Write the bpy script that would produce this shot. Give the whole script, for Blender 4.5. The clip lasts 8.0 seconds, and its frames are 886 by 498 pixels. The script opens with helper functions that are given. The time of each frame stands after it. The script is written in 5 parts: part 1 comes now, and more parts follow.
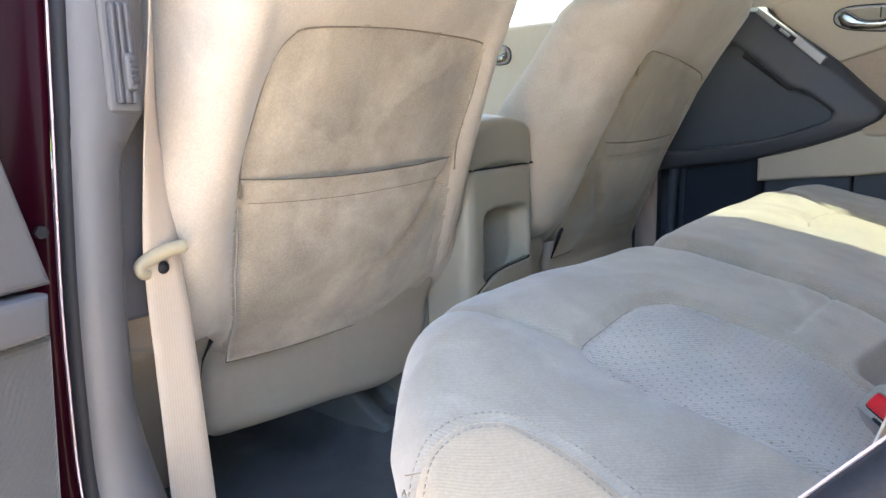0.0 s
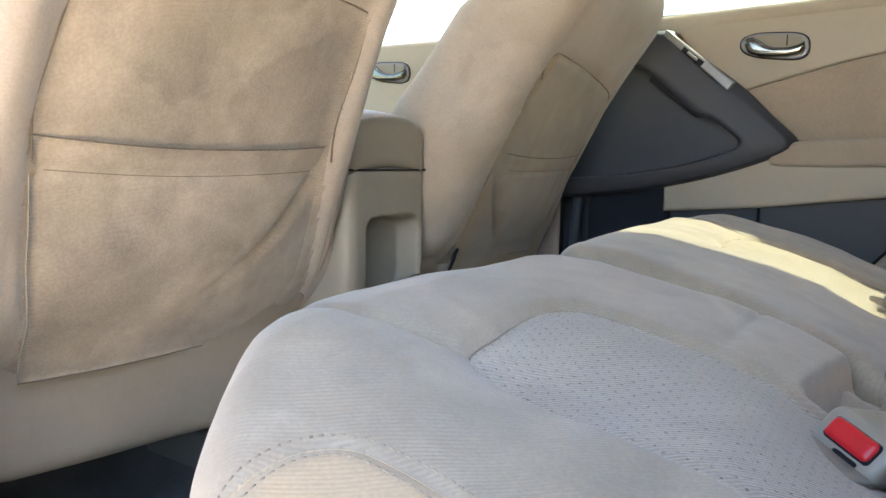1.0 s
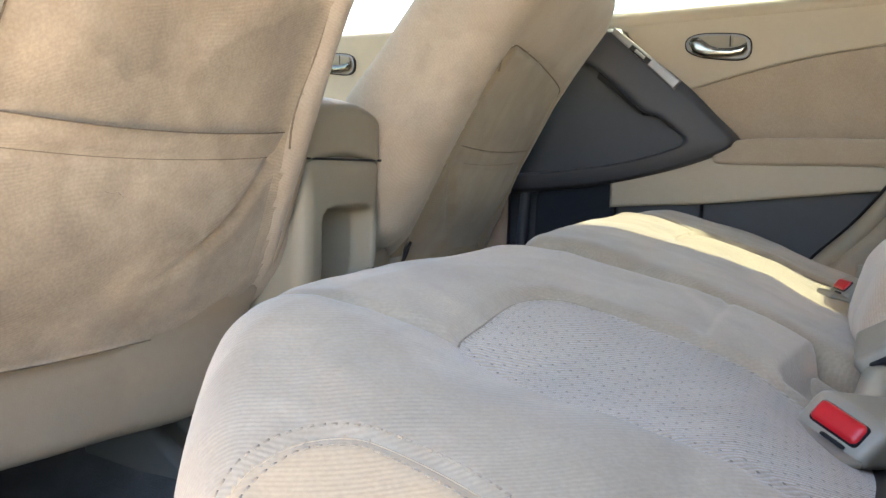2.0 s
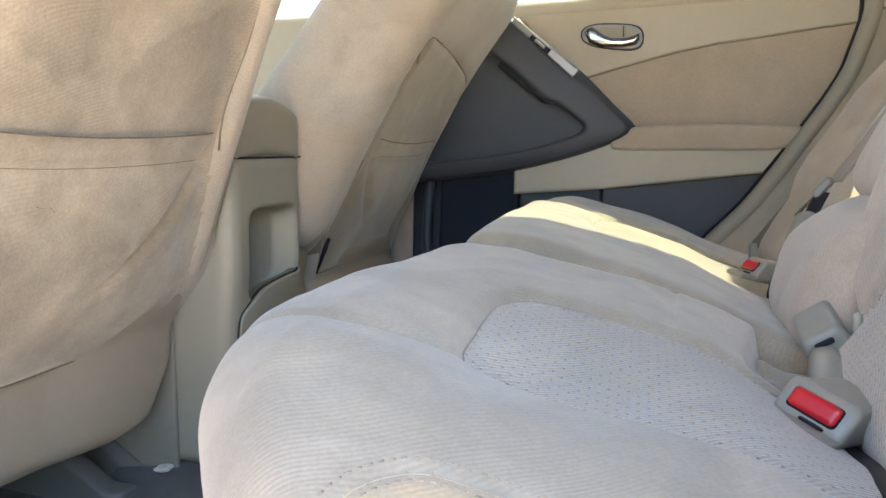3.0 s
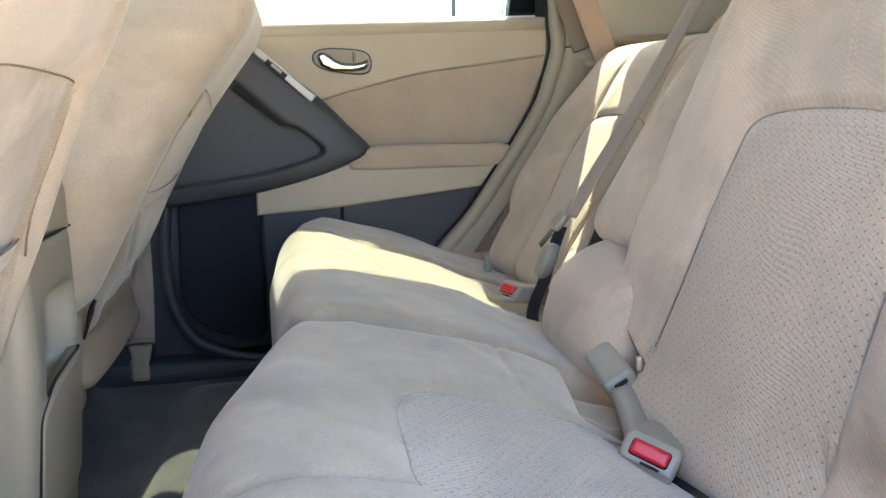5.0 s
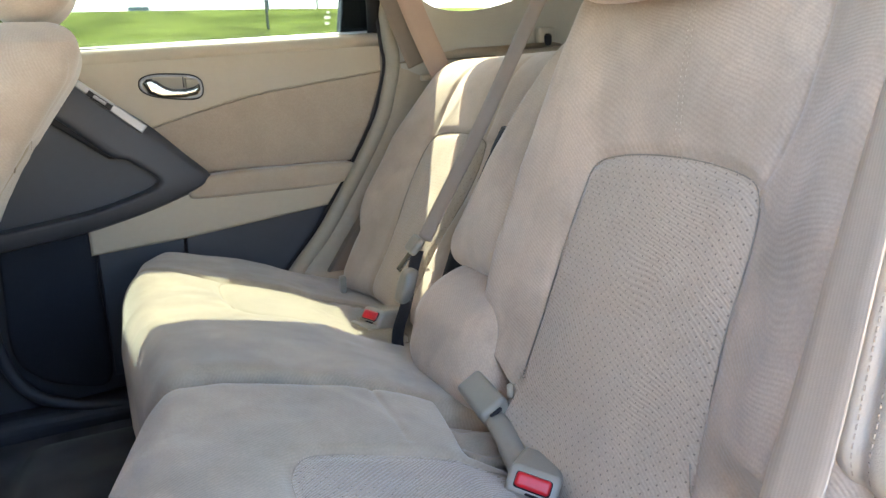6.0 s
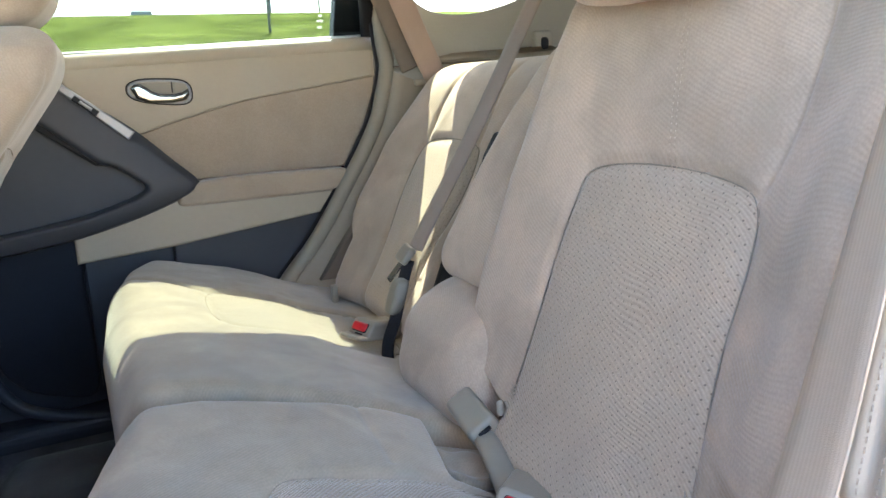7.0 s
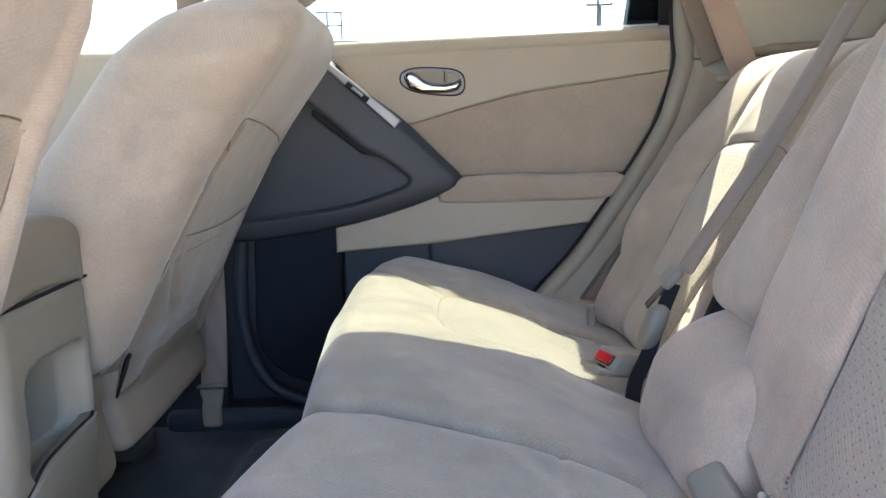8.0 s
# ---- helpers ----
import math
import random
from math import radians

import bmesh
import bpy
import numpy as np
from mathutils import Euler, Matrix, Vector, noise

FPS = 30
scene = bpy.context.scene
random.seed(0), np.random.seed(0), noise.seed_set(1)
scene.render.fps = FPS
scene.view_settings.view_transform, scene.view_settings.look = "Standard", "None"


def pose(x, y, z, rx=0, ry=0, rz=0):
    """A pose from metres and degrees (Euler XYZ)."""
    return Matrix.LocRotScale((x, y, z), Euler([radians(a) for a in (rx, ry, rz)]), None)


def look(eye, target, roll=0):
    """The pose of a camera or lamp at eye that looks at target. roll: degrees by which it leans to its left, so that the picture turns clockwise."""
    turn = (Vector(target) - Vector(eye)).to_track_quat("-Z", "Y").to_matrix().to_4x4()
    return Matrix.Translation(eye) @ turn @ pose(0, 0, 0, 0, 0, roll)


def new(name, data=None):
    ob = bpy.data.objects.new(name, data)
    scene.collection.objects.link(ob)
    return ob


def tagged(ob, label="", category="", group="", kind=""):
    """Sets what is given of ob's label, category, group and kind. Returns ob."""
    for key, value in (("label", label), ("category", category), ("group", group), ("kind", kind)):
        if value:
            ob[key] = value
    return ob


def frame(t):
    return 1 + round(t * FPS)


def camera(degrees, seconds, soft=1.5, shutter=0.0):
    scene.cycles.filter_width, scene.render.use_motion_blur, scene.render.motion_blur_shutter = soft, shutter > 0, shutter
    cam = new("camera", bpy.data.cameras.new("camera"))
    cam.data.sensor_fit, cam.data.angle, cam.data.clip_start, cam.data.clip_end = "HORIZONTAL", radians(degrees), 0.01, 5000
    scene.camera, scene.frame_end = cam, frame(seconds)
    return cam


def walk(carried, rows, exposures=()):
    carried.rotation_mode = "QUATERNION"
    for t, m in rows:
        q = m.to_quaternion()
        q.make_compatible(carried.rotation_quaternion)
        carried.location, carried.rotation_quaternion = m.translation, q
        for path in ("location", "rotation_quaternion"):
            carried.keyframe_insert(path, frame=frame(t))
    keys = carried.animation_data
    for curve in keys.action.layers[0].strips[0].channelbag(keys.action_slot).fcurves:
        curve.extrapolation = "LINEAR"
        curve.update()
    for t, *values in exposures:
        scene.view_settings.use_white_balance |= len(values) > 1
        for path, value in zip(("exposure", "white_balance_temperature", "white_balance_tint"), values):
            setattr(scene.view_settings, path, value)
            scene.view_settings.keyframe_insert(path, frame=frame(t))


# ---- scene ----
cam = camera(60.3, 8.0)
PATH = [
    (0, (0.009, 0.056, 1.074), (-1.186, 1.622, 0.73), -2.5),
    (0.5, (-0.016, 0.129, 1.04), (-1.091, 1.789, 0.744), -1.3),
    (1, (-0.052, 0.192, 0.998), (-1.044, 1.916, 0.782), 0.3),
    (2.5, (-0.121, 0.184, 0.985), (-0.814, 2.046, 0.752), 0.7),
    (3, (-0.173, 0.172, 1.003), (-0.675, 2.091, 0.743), 0.0),
    (3.5, (-0.237, 0.164, 1.032), (-0.541, 2.119, 0.74), -0.1),
    (4, (-0.282, 0.149, 1.061), (-0.369, 2.119, 0.73), -0.0),
    (4.5, (-0.316, 0.13, 1.09), (-0.187, 2.094, 0.73), 0.5),
    (5, (-0.355, 0.125, 1.142), (0.025, 2.05, 0.757), -0.7),
    (6.5, (-0.388, 0.14, 1.222), (0.461, 1.895, 0.772), -3.4),
    (7, (-0.358, 0.157, 1.214), (0.422, 1.948, 0.783), -3.1),
    (7.5, (-0.292, 0.223, 1.194), (0.217, 2.118, 0.806), -2.1),
    (8, (-0.242, 0.312, 1.156), (-0.225, 2.283, 0.816), -1.4),
]
walk(cam, [(t, look(eye, target, roll)) for t, eye, target, roll in PATH],
     exposures=((0.0, 3.91, 6370, 10), (0.5, 3.78, 6570, 10), (1.0, 3.85, 7070, 11), (2.5, 3.97, 7470, 12), (3.0, 4.03, 7170, 11), (3.5, 4.06, 7170, 11), (4.0, 4.08, 7220, 11), (4.5, 4.14, 7120, 11), (5.0, 4.12, 6970, 11), (6.5, 3.94, 6620, 11), (7.0, 3.94, 6520, 10), (7.5, 3.99, 6320, 10), (8.0, 3.91, 6220, 15)))

from mathutils.bvhtree import BVHTree

# ---- world, sun, exposure ----
SUN_TRAVEL = Vector((-0.30, -0.70, -1.0)).normalized()
sun = new("sun", bpy.data.lights.new("sun", "SUN"))
sun.data.energy, sun.data.angle, sun.data.color = 3.4, radians(0.6), (1.0, 0.905, 0.70)
sun.rotation_mode = "QUATERNION"
sun.rotation_quaternion = SUN_TRAVEL.to_track_quat("-Z", "Y")
sky_world = bpy.data.worlds.new("sky")
scene.world = sky_world
sky_world.use_nodes = True
_n = sky_world.node_tree.nodes
_sky = _n.new("ShaderNodeTexSky")
_sky.sky_type, _sky.sun_disc = "NISHITA", False
_sky.sun_elevation = math.asin(-SUN_TRAVEL.z)
_sky.sun_rotation = math.atan2(-SUN_TRAVEL.x, -SUN_TRAVEL.y)
_sky.air_density, _sky.dust_density = 1.0, 2.5
_n["Background"].inputs[1].default_value = 0.15
sky_world.node_tree.links.new(_sky.outputs[0], _n["Background"].inputs[0])


# ---- materials ----
def mat_new(name):
    m = bpy.data.materials.new(name)
    m.use_nodes = True
    return m, m.node_tree.nodes, m.node_tree.links, m.node_tree.nodes["Principled BSDF"]


def surface(name, color, rough=0.6, var=0.12, scale=6.0, fine=60.0, bump=0.0, bump_scale=400.0, metal=0.0, sheen=0.0,
            coat=0.0, spec=0.5, tint=None, stretch=(1, 1, 1)):
    """A surface with a broad and a fine variation of its colour, and a fine grain in its relief."""
    m, n, l, p = mat_new(name)
    tc = n.new("ShaderNodeTexCoord")
    mp = n.new("ShaderNodeMapping")
    mp.inputs["Scale"].default_value = stretch
    l.new(tc.outputs["Object"], mp.inputs[0])
    a, b = n.new("ShaderNodeTexNoise"), n.new("ShaderNodeTexNoise")
    a.inputs["Scale"].default_value, a.inputs["Detail"].default_value = scale, 5
    b.inputs["Scale"].default_value, b.inputs["Detail"].default_value = fine, 3
    for q in (a, b):
        l.new(mp.outputs[0], q.inputs["Vector"])
    mix = n.new("ShaderNodeMath")
    mix.operation = "MULTIPLY_ADD"
    mix.inputs[1].default_value = 0.4
    l.new(b.outputs[0], mix.inputs[0])
    l.new(a.outputs[0], mix.inputs[2])
    r = n.new("ShaderNodeValToRGB")
    dark = [c * (1 - var) for c in color]
    light = [min(1, c * (1 + var)) for c in (tint or color)]
    r.color_ramp.elements[0].position, r.color_ramp.elements[1].position = 0.5, 0.9
    r.color_ramp.elements[0].color, r.color_ramp.elements[1].color = (*dark, 1), (*light, 1)
    l.new(mix.outputs[0], r.inputs[0])
    l.new(r.outputs[0], p.inputs["Base Color"])
    p.inputs["Roughness"].default_value, p.inputs["Metallic"].default_value = rough, metal
    p.inputs["Sheen Weight"].default_value, p.inputs["Coat Weight"].default_value = sheen, coat
    p.inputs["Coat Roughness"].default_value = 0.05
    p.inputs["Specular IOR Level"].default_value = spec
    if bump:
        g = n.new("ShaderNodeTexNoise")
        g.inputs["Scale"].default_value, g.inputs["Detail"].default_value = bump_scale, 2
        l.new(mp.outputs[0], g.inputs["Vector"])
        bp = n.new("ShaderNodeBump")
        bp.inputs["Strength"].default_value, bp.inputs["Distance"].default_value = bump, 0.001
        l.new(g.outputs[0], bp.inputs["Height"])
        l.new(bp.outputs[0], p.inputs["Normal"])
    return m


def cloth(name, color, var=0.14, rib=340.0, rib_turn=35.0, strength=0.18, plane="YZ", holes=0.0, stain=None, pit=0.5, twill=(0.945, 1.025), streak=False, fuzz=(420, 0.94, 1.055)):
    """Brushed seat cloth: a fine twill, brushed patches, and rows of small punched holes where holes (their spacing) is set."""
    m, n, l, p = mat_new(name)
    tc = n.new("ShaderNodeTexCoord")
    a, b = n.new("ShaderNodeTexNoise"), n.new("ShaderNodeTexNoise")
    a.inputs["Scale"].default_value, a.inputs["Detail"].default_value, a.inputs["Roughness"].default_value = 9, 6, 0.62
    a.inputs["Distortion"].default_value = 0.2
    b.inputs["Scale"].default_value, b.inputs["Detail"].default_value = fuzz[0], 2
    for q in (a, b):
        l.new(tc.outputs["Object"], q.inputs["Vector"])
    r = n.new("ShaderNodeValToRGB")
    r.color_ramp.elements[0].position, r.color_ramp.elements[1].position = 0.32, 0.68
    r.color_ramp.elements[0].color = (*[c * (1 - var) for c in color], 1)
    r.color_ramp.elements[1].color = (*[c * (1 + var * 0.6) for c in color], 1)
    l.new(a.outputs[0], r.inputs[0])
    nap = n.new("ShaderNodeTexNoise")
    nap.inputs["Scale"].default_value, nap.inputs["Detail"].default_value = 7, 3
    nap.inputs["Roughness"].default_value, nap.inputs["Distortion"].default_value = 0.5, 0.5
    l.new(tc.outputs["Object"], nap.inputs["Vector"])
    nr = n.new("ShaderNodeMapRange")
    nr.inputs[1].default_value, nr.inputs[2].default_value, nr.inputs[3].default_value, nr.inputs[4].default_value = 0.47, 0.54, 1 - var * 0.45, 1 + var * 0.25
    l.new(nap.outputs[0], nr.inputs[0])
    grade = n.new("ShaderNodeMix")
    grade.data_type, grade.blend_type = "RGBA", "MULTIPLY"
    grade.inputs[0].default_value = 1.0
    l.new(r.outputs[0], grade.inputs[6])
    l.new(nr.outputs[0], grade.inputs[7])
    colour = grade.outputs[2]
    fz = n.new("ShaderNodeMapRange")
    fz.inputs[1].default_value, fz.inputs[2].default_value, fz.inputs[3].default_value, fz.inputs[4].default_value = 0.36, 0.64, fuzz[1], fuzz[2]
    l.new(b.outputs[0], fz.inputs[0])
    fluff = n.new("ShaderNodeMix")
    fluff.data_type, fluff.blend_type = "RGBA", "MULTIPLY"
    fluff.inputs[0].default_value = 1.0
    l.new(colour, fluff.inputs[6])
    l.new(fz.outputs[0], fluff.inputs[7])
    colour = fluff.outputs[2]
    if stain:
        s = n.new("ShaderNodeTexNoise")
        s.inputs["Scale"].default_value, s.inputs["Detail"].default_value = 5.5, 3
        off = n.new("ShaderNodeMapping")
        off.inputs["Location"].default_value = (3.1, 1.7, 5.3)
        if streak:
            off.inputs["Scale"].default_value = (1.0, 7.0, 1.3)
        l.new(tc.outputs["Object"], off.inputs[0])
        l.new(off.outputs[0], s.inputs["Vector"])
        k = n.new("ShaderNodeMapRange")
        k.inputs[1].default_value, k.inputs[2].default_value, k.inputs[4].default_value = 0.52, 0.7, 0.5
        l.new(s.outputs[0], k.inputs[0])
        mx = n.new("ShaderNodeMix")
        mx.data_type = "RGBA"
        mx.inputs[7].default_value = (*stain, 1)
        l.new(k.outputs[0], mx.inputs[0])
        l.new(colour, mx.inputs[6])
        colour = mx.outputs[2]
    w = n.new("ShaderNodeTexWave")
    w.inputs["Scale"].default_value, w.inputs["Distortion"].default_value = rib / 6.283 * 2, 2.0
    w.inputs["Detail"].default_value, w.inputs["Detail Scale"].default_value = 1.0, 0.16
    mp = n.new("ShaderNodeMapping")
    mp.inputs["Rotation"].default_value = (radians(90 - rib_turn), 0, radians(rib_turn)) if plane == "YZ" else (0, 0, radians(90 - rib_turn))
    sway = n.new("ShaderNodeTexNoise")
    sway.inputs["Scale"].default_value, sway.inputs["Detail"].default_value = 7.0, 1.0
    l.new(tc.outputs["Object"], sway.inputs["Vector"])
    drift = n.new("ShaderNodeVectorMath")
    drift.operation = "MULTIPLY_ADD"
    drift.inputs[1].default_value = (0.05, 0.05, 0.05)
    l.new(sway.outputs["Color"], drift.inputs[0])
    l.new(tc.outputs["Object"], drift.inputs[2])
    l.new(drift.outputs[0], mp.inputs[0])
    l.new(mp.outputs[0], w.inputs["Vector"])
    tw = n.new("ShaderNodeMapRange")
    tw.inputs[3].default_value, tw.inputs[4].default_value = twill
    l.new(w.outputs["Fac"], tw.inputs[0])
    ribbed = n.new("ShaderNodeMix")
    ribbed.data_type, ribbed.blend_type = "RGBA", "MULTIPLY"
    worn = n.new("ShaderNodeMapRange")
    worn.inputs[1].default_value, worn.inputs[2].default_value, worn.inputs[3].default_value, worn.inputs[4].default_value = 0.40, 0.60, (0.75 if holes else 0.10), 1.0
    l.new(a.outputs[0], worn.inputs[0])
    l.new(worn.outputs[0], ribbed.inputs[0])
    l.new(colour, ribbed.inputs[6])
    l.new(tw.outputs[0], ribbed.inputs[7])
    colour = ribbed.outputs[2]
    add = n.new("ShaderNodeMath")
    add.operation = "ADD"
    l.new(w.outputs["Fac"], add.inputs[0])
    l.new(b.outputs[0], add.inputs[1])
    height = add.outputs[0]
    if holes:
        sx = n.new("ShaderNodeSeparateXYZ")
        l.new(tc.outputs["Object"], sx.inputs[0])
        u_src, v_src = (sx.outputs[1], sx.outputs[2]) if plane == "YZ" else (sx.outputs[0], sx.outputs[1])

        def op(kind, x, y=None, z=None):
            q = n.new("ShaderNodeMath")
            q.operation = kind
            for i, v in enumerate((x, y, z)):
                if v is None:
                    continue
                if isinstance(v, (int, float)):
                    q.inputs[i].default_value = v
                else:
                    l.new(v, q.inputs[i])
            return q.outputs[0]

        vv = op("DIVIDE", v_src, holes * 0.5)
        row = op("FLOOR", vv)
        uu = op("ADD", op("DIVIDE", u_src, holes), op("MULTIPLY", row, 0.5))
        fu = op("SUBTRACT", op("FRACT", uu), 0.5)
        fv = op("MULTIPLY", op("SUBTRACT", op("FRACT", vv), 0.5), 0.5)
        d = op("SQRT", op("ADD", op("MULTIPLY", fu, fu), op("MULTIPLY", fv, fv)))
        k = n.new("ShaderNodeMapRange")
        k.inputs[1].default_value, k.inputs[2].default_value = 0.050, 0.105
        l.new(d, k.inputs[0])
        mx = n.new("ShaderNodeMix")
        mx.data_type = "RGBA"
        mx.inputs[6].default_value = (*[c * pit for c in color], 1)
        l.new(k.outputs[0], mx.inputs[0])
        l.new(colour, mx.inputs[7])
        colour = mx.outputs[2]
        height = op("ADD", op("MULTIPLY", k.outputs[0], 3.0), height)
    l.new(colour, p.inputs["Base Color"])
    bp = n.new("ShaderNodeBump")
    bp.inputs["Strength"].default_value, bp.inputs["Distance"].default_value = strength, 0.0012
    l.new(height, bp.inputs["Height"])
    l.new(bp.outputs[0], p.inputs["Normal"])
    p.inputs["Roughness"].default_value = 0.95
    p.inputs["Sheen Weight"].default_value, p.inputs["Sheen Roughness"].default_value = 0.35, 0.5
    p.inputs["Specular IOR Level"].default_value = 0.15
    return m


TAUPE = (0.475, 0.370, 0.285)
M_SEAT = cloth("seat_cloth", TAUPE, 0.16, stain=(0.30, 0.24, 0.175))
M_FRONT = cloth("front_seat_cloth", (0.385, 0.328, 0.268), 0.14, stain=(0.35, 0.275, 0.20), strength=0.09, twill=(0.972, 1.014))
# the backrest's cloth, duller: how the sky lights the cushion is in the colour
M_CUSH = cloth("dimmed_cushion_cloth", (0.332, 0.280, 0.216), 0.20, plane="XY", strength=0.13, stain=(0.272, 0.232, 0.186), twill=(0.95, 1.022))
M_PANEL = cloth("worn_panel_cloth", (0.342, 0.286, 0.222), 0.30, stain=(0.285, 0.225, 0.160), strength=0.14, twill=(0.985, 1.01), fuzz=(340, 0.92, 1.06))
M_DIRTY = cloth("soiled_panel_cloth", (0.285, 0.231, 0.163), 0.18, stain=(0.232, 0.180, 0.110), streak=True)
M_INSERT = cloth("punched_back_cloth", (0.435, 0.350, 0.270), 0.06, holes=0.0112, strength=0.30, pit=0.48, twill=(0.95, 1.022))
# punched cloth toned down for the same light on the cushion
M_INSERT_C = cloth("dimmed_punched_cloth", (0.382, 0.330, 0.264), 0.10, plane="XY", holes=0.0118, strength=0.6, pit=0.55, twill=(0.88, 1.055))
M_DOORCLOTH = cloth("door_cloth", (0.385, 0.315, 0.245), 0.07, plane="YZ", strength=0.12)
M_BOLSTER = surface("bolster_vinyl", (0.56, 0.475, 0.37), 0.6, 0.05, 6, 90, 0.3, 600, sheen=0.2)
# cushion cloth made warmer and paler: light off the ground put into the colour
M_SIDE = cloth("warm_lit_side_cloth", (0.41, 0.310, 0.205), 0.08, plane="XY", strength=0.08, twill=(0.985, 1.01))
M_RAIL = surface("grey_green_plastic", (0.115, 0.116, 0.110), 0.5, 0.05, 6, 90, 0.2, 800)
M_BEIGE = surface("beige_plastic", (0.41, 0.350, 0.268), 0.5, 0.04, 5, 90, 0.25, 900)
M_SHELL = surface("beige_vinyl", (0.312, 0.262, 0.205), 0.55, 0.06, 5, 90, 0.25, 700)
M_SANDY = surface("dull_beige_plastic", (0.315, 0.265, 0.20), 0.55, 0.05, 5, 100, 0.3, 900)
M_TRIM = surface("sand_plastic", (0.275, 0.24, 0.188), 0.5, 0.04, 5, 120, 0.3, 900)
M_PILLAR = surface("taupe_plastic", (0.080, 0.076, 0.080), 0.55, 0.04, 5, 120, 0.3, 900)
# dark tone that stands for shade on the pillar trim and beside the belt
M_SHADE = surface("dark_taupe_shade", (0.16, 0.128, 0.10), 0.6, 0.06, 6, 120, 0.3, 900)
M_CONSOLE = surface("stone_plastic", (0.255, 0.235, 0.19), 0.45, 0.05, 6, 90, 0.2, 800)
M_FACING = surface("grey_stone_plastic", (0.20, 0.187, 0.157), 0.55, 0.06, 6, 90, 0.3, 800)
M_LINER = surface("grey_lining", (0.36, 0.345, 0.30), 0.9, 0.05, 8, 200, 0.5, 500)
M_DARK = surface("slate_plastic", (0.023, 0.029, 0.042), 0.5, 0.10, 5, 90, 0.3, 900)
M_SPEAKER = surface("speaker_cloth", (0.013, 0.017, 0.026), 0.8, 0.12, 6, 160, 0.4, 900, spec=0.2)
M_DARKTRIM = surface("slate_trim", (0.036, 0.038, 0.048), 0.52, 0.08, 5, 90, 0.2, 900)
M_CARPET = surface("carpet", (0.066, 0.066, 0.068), 1.0, 0.35, 12, 350, 1.0, 700, sheen=0.2, spec=0.1)
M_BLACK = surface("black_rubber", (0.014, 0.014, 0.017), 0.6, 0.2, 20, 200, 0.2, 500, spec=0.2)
M_SEAM = surface("brown_seam_thread", (0.16, 0.128, 0.095), 0.9, 0.15, 60, 300)
M_TONGUE = surface("worn_beige_plastic", (0.33, 0.28, 0.19), 0.45, 0.15, 30, 200, 0.2, 700)
M_STITCH = surface("taupe_thread", (0.26, 0.22, 0.175), 0.9, 0.15, 60, 300)
M_THREAD = surface("pale_thread", (0.66, 0.58, 0.46), 0.8, 0.1, 60, 300)

def webbing(name, color, way=(0.0, 1.0, 0.0)):
    """Belt webbing: a woven band with ribs that run lengthwise; way is the way its width runs."""
    m = surface(name, color, 0.75, 0.05, 10, 200, 0.22, 1100, sheen=0.1, spec=0.25)
    n, l = m.node_tree.nodes, m.node_tree.links
    p, tc = n["Principled BSDF"], n["Texture Coordinate"]
    across = n.new("ShaderNodeVectorMath")
    across.operation = "DOT_PRODUCT"
    across.inputs[1].default_value = Vector(way).normalized() * (2 * math.pi / 0.0031)
    l.new(tc.outputs["Object"], across.inputs[0])
    rib = n.new("ShaderNodeMath")
    rib.operation = "SINE"
    l.new(across.outputs["Value"], rib.inputs[0])
    tone = n.new("ShaderNodeMapRange")
    tone.inputs[1].default_value, tone.inputs[2].default_value, tone.inputs[3].default_value, tone.inputs[4].default_value = -1, 1, 0.94, 1.025
    l.new(rib.outputs[0], tone.inputs[0])
    mix = n.new("ShaderNodeMix")
    mix.data_type, mix.blend_type = "RGBA", "MULTIPLY"
    mix.inputs[0].default_value = 1.0
    l.new(p.inputs["Base Color"].links[0].from_socket, mix.inputs[6])
    l.new(tone.outputs[0], mix.inputs[7])
    l.new(mix.outputs[2], p.inputs["Base Color"])
    return m


M_WEB = webbing("belt_webbing", (0.49, 0.395, 0.305))
# the same webbing in darker copies, for belts that hang in shade
M_WEBSIDEDIM = webbing("dimmed_side_webbing", (0.36, 0.265, 0.215), (1.0, -0.2, 0.4))
M_WEBDIM = webbing("dimmed_belt_webbing", (0.31, 0.245, 0.21))
M_BUCKLE = surface("stone_buckle_plastic", (0.26, 0.235, 0.195), 0.4, 0.05, 10, 120, 0.15, 900)
M_RED = surface("red_button", (0.55, 0.008, 0.018), 0.3, 0.08, 20, 200)
M_CHROME = surface("chrome", (0.185, 0.18, 0.165), 0.14, 0.03, 10, 100, metal=1.0)
M_SILVER = surface("satin_silver", (0.24, 0.24, 0.25), 0.42, 0.05, 10, 100, metal=0.6)
M_STEEL = surface("dull_steel", (0.30, 0.29, 0.28), 0.4, 0.15, 40, 200, metal=1.0)
M_PAINT = surface("maroon_paint", (0.014, 0.0010, 0.0038), 0.3, 0.12, 10, 300, coat=0.02, spec=0.04)
# pale pink coat that paints the highlight on the maroon edges
M_GLINT = surface("edge_glint", (0.50, 0.36, 0.37), 0.18, 0.05, 10, 300, coat=1.0)
M_HEAD = surface("headliner_cloth", (0.40, 0.36, 0.30), 1.0, 0.05, 10, 300, 0.5, 600)
M_GRASS = surface("grass", (0.078, 0.110, 0.020), 0.95, 0.35, 0.35, 3.0, 0.0, tint=(0.108, 0.136, 0.031), spec=0.02)
M_ASPHALT = surface("concrete_lot", (0.56, 0.455, 0.33), 0.9, 0.25, 0.4, 30, 0.6, 60)
M_WHITE = surface("sill_sun_white", (0.78, 0.78, 0.78), 0.4, 0.05, 2, 20)
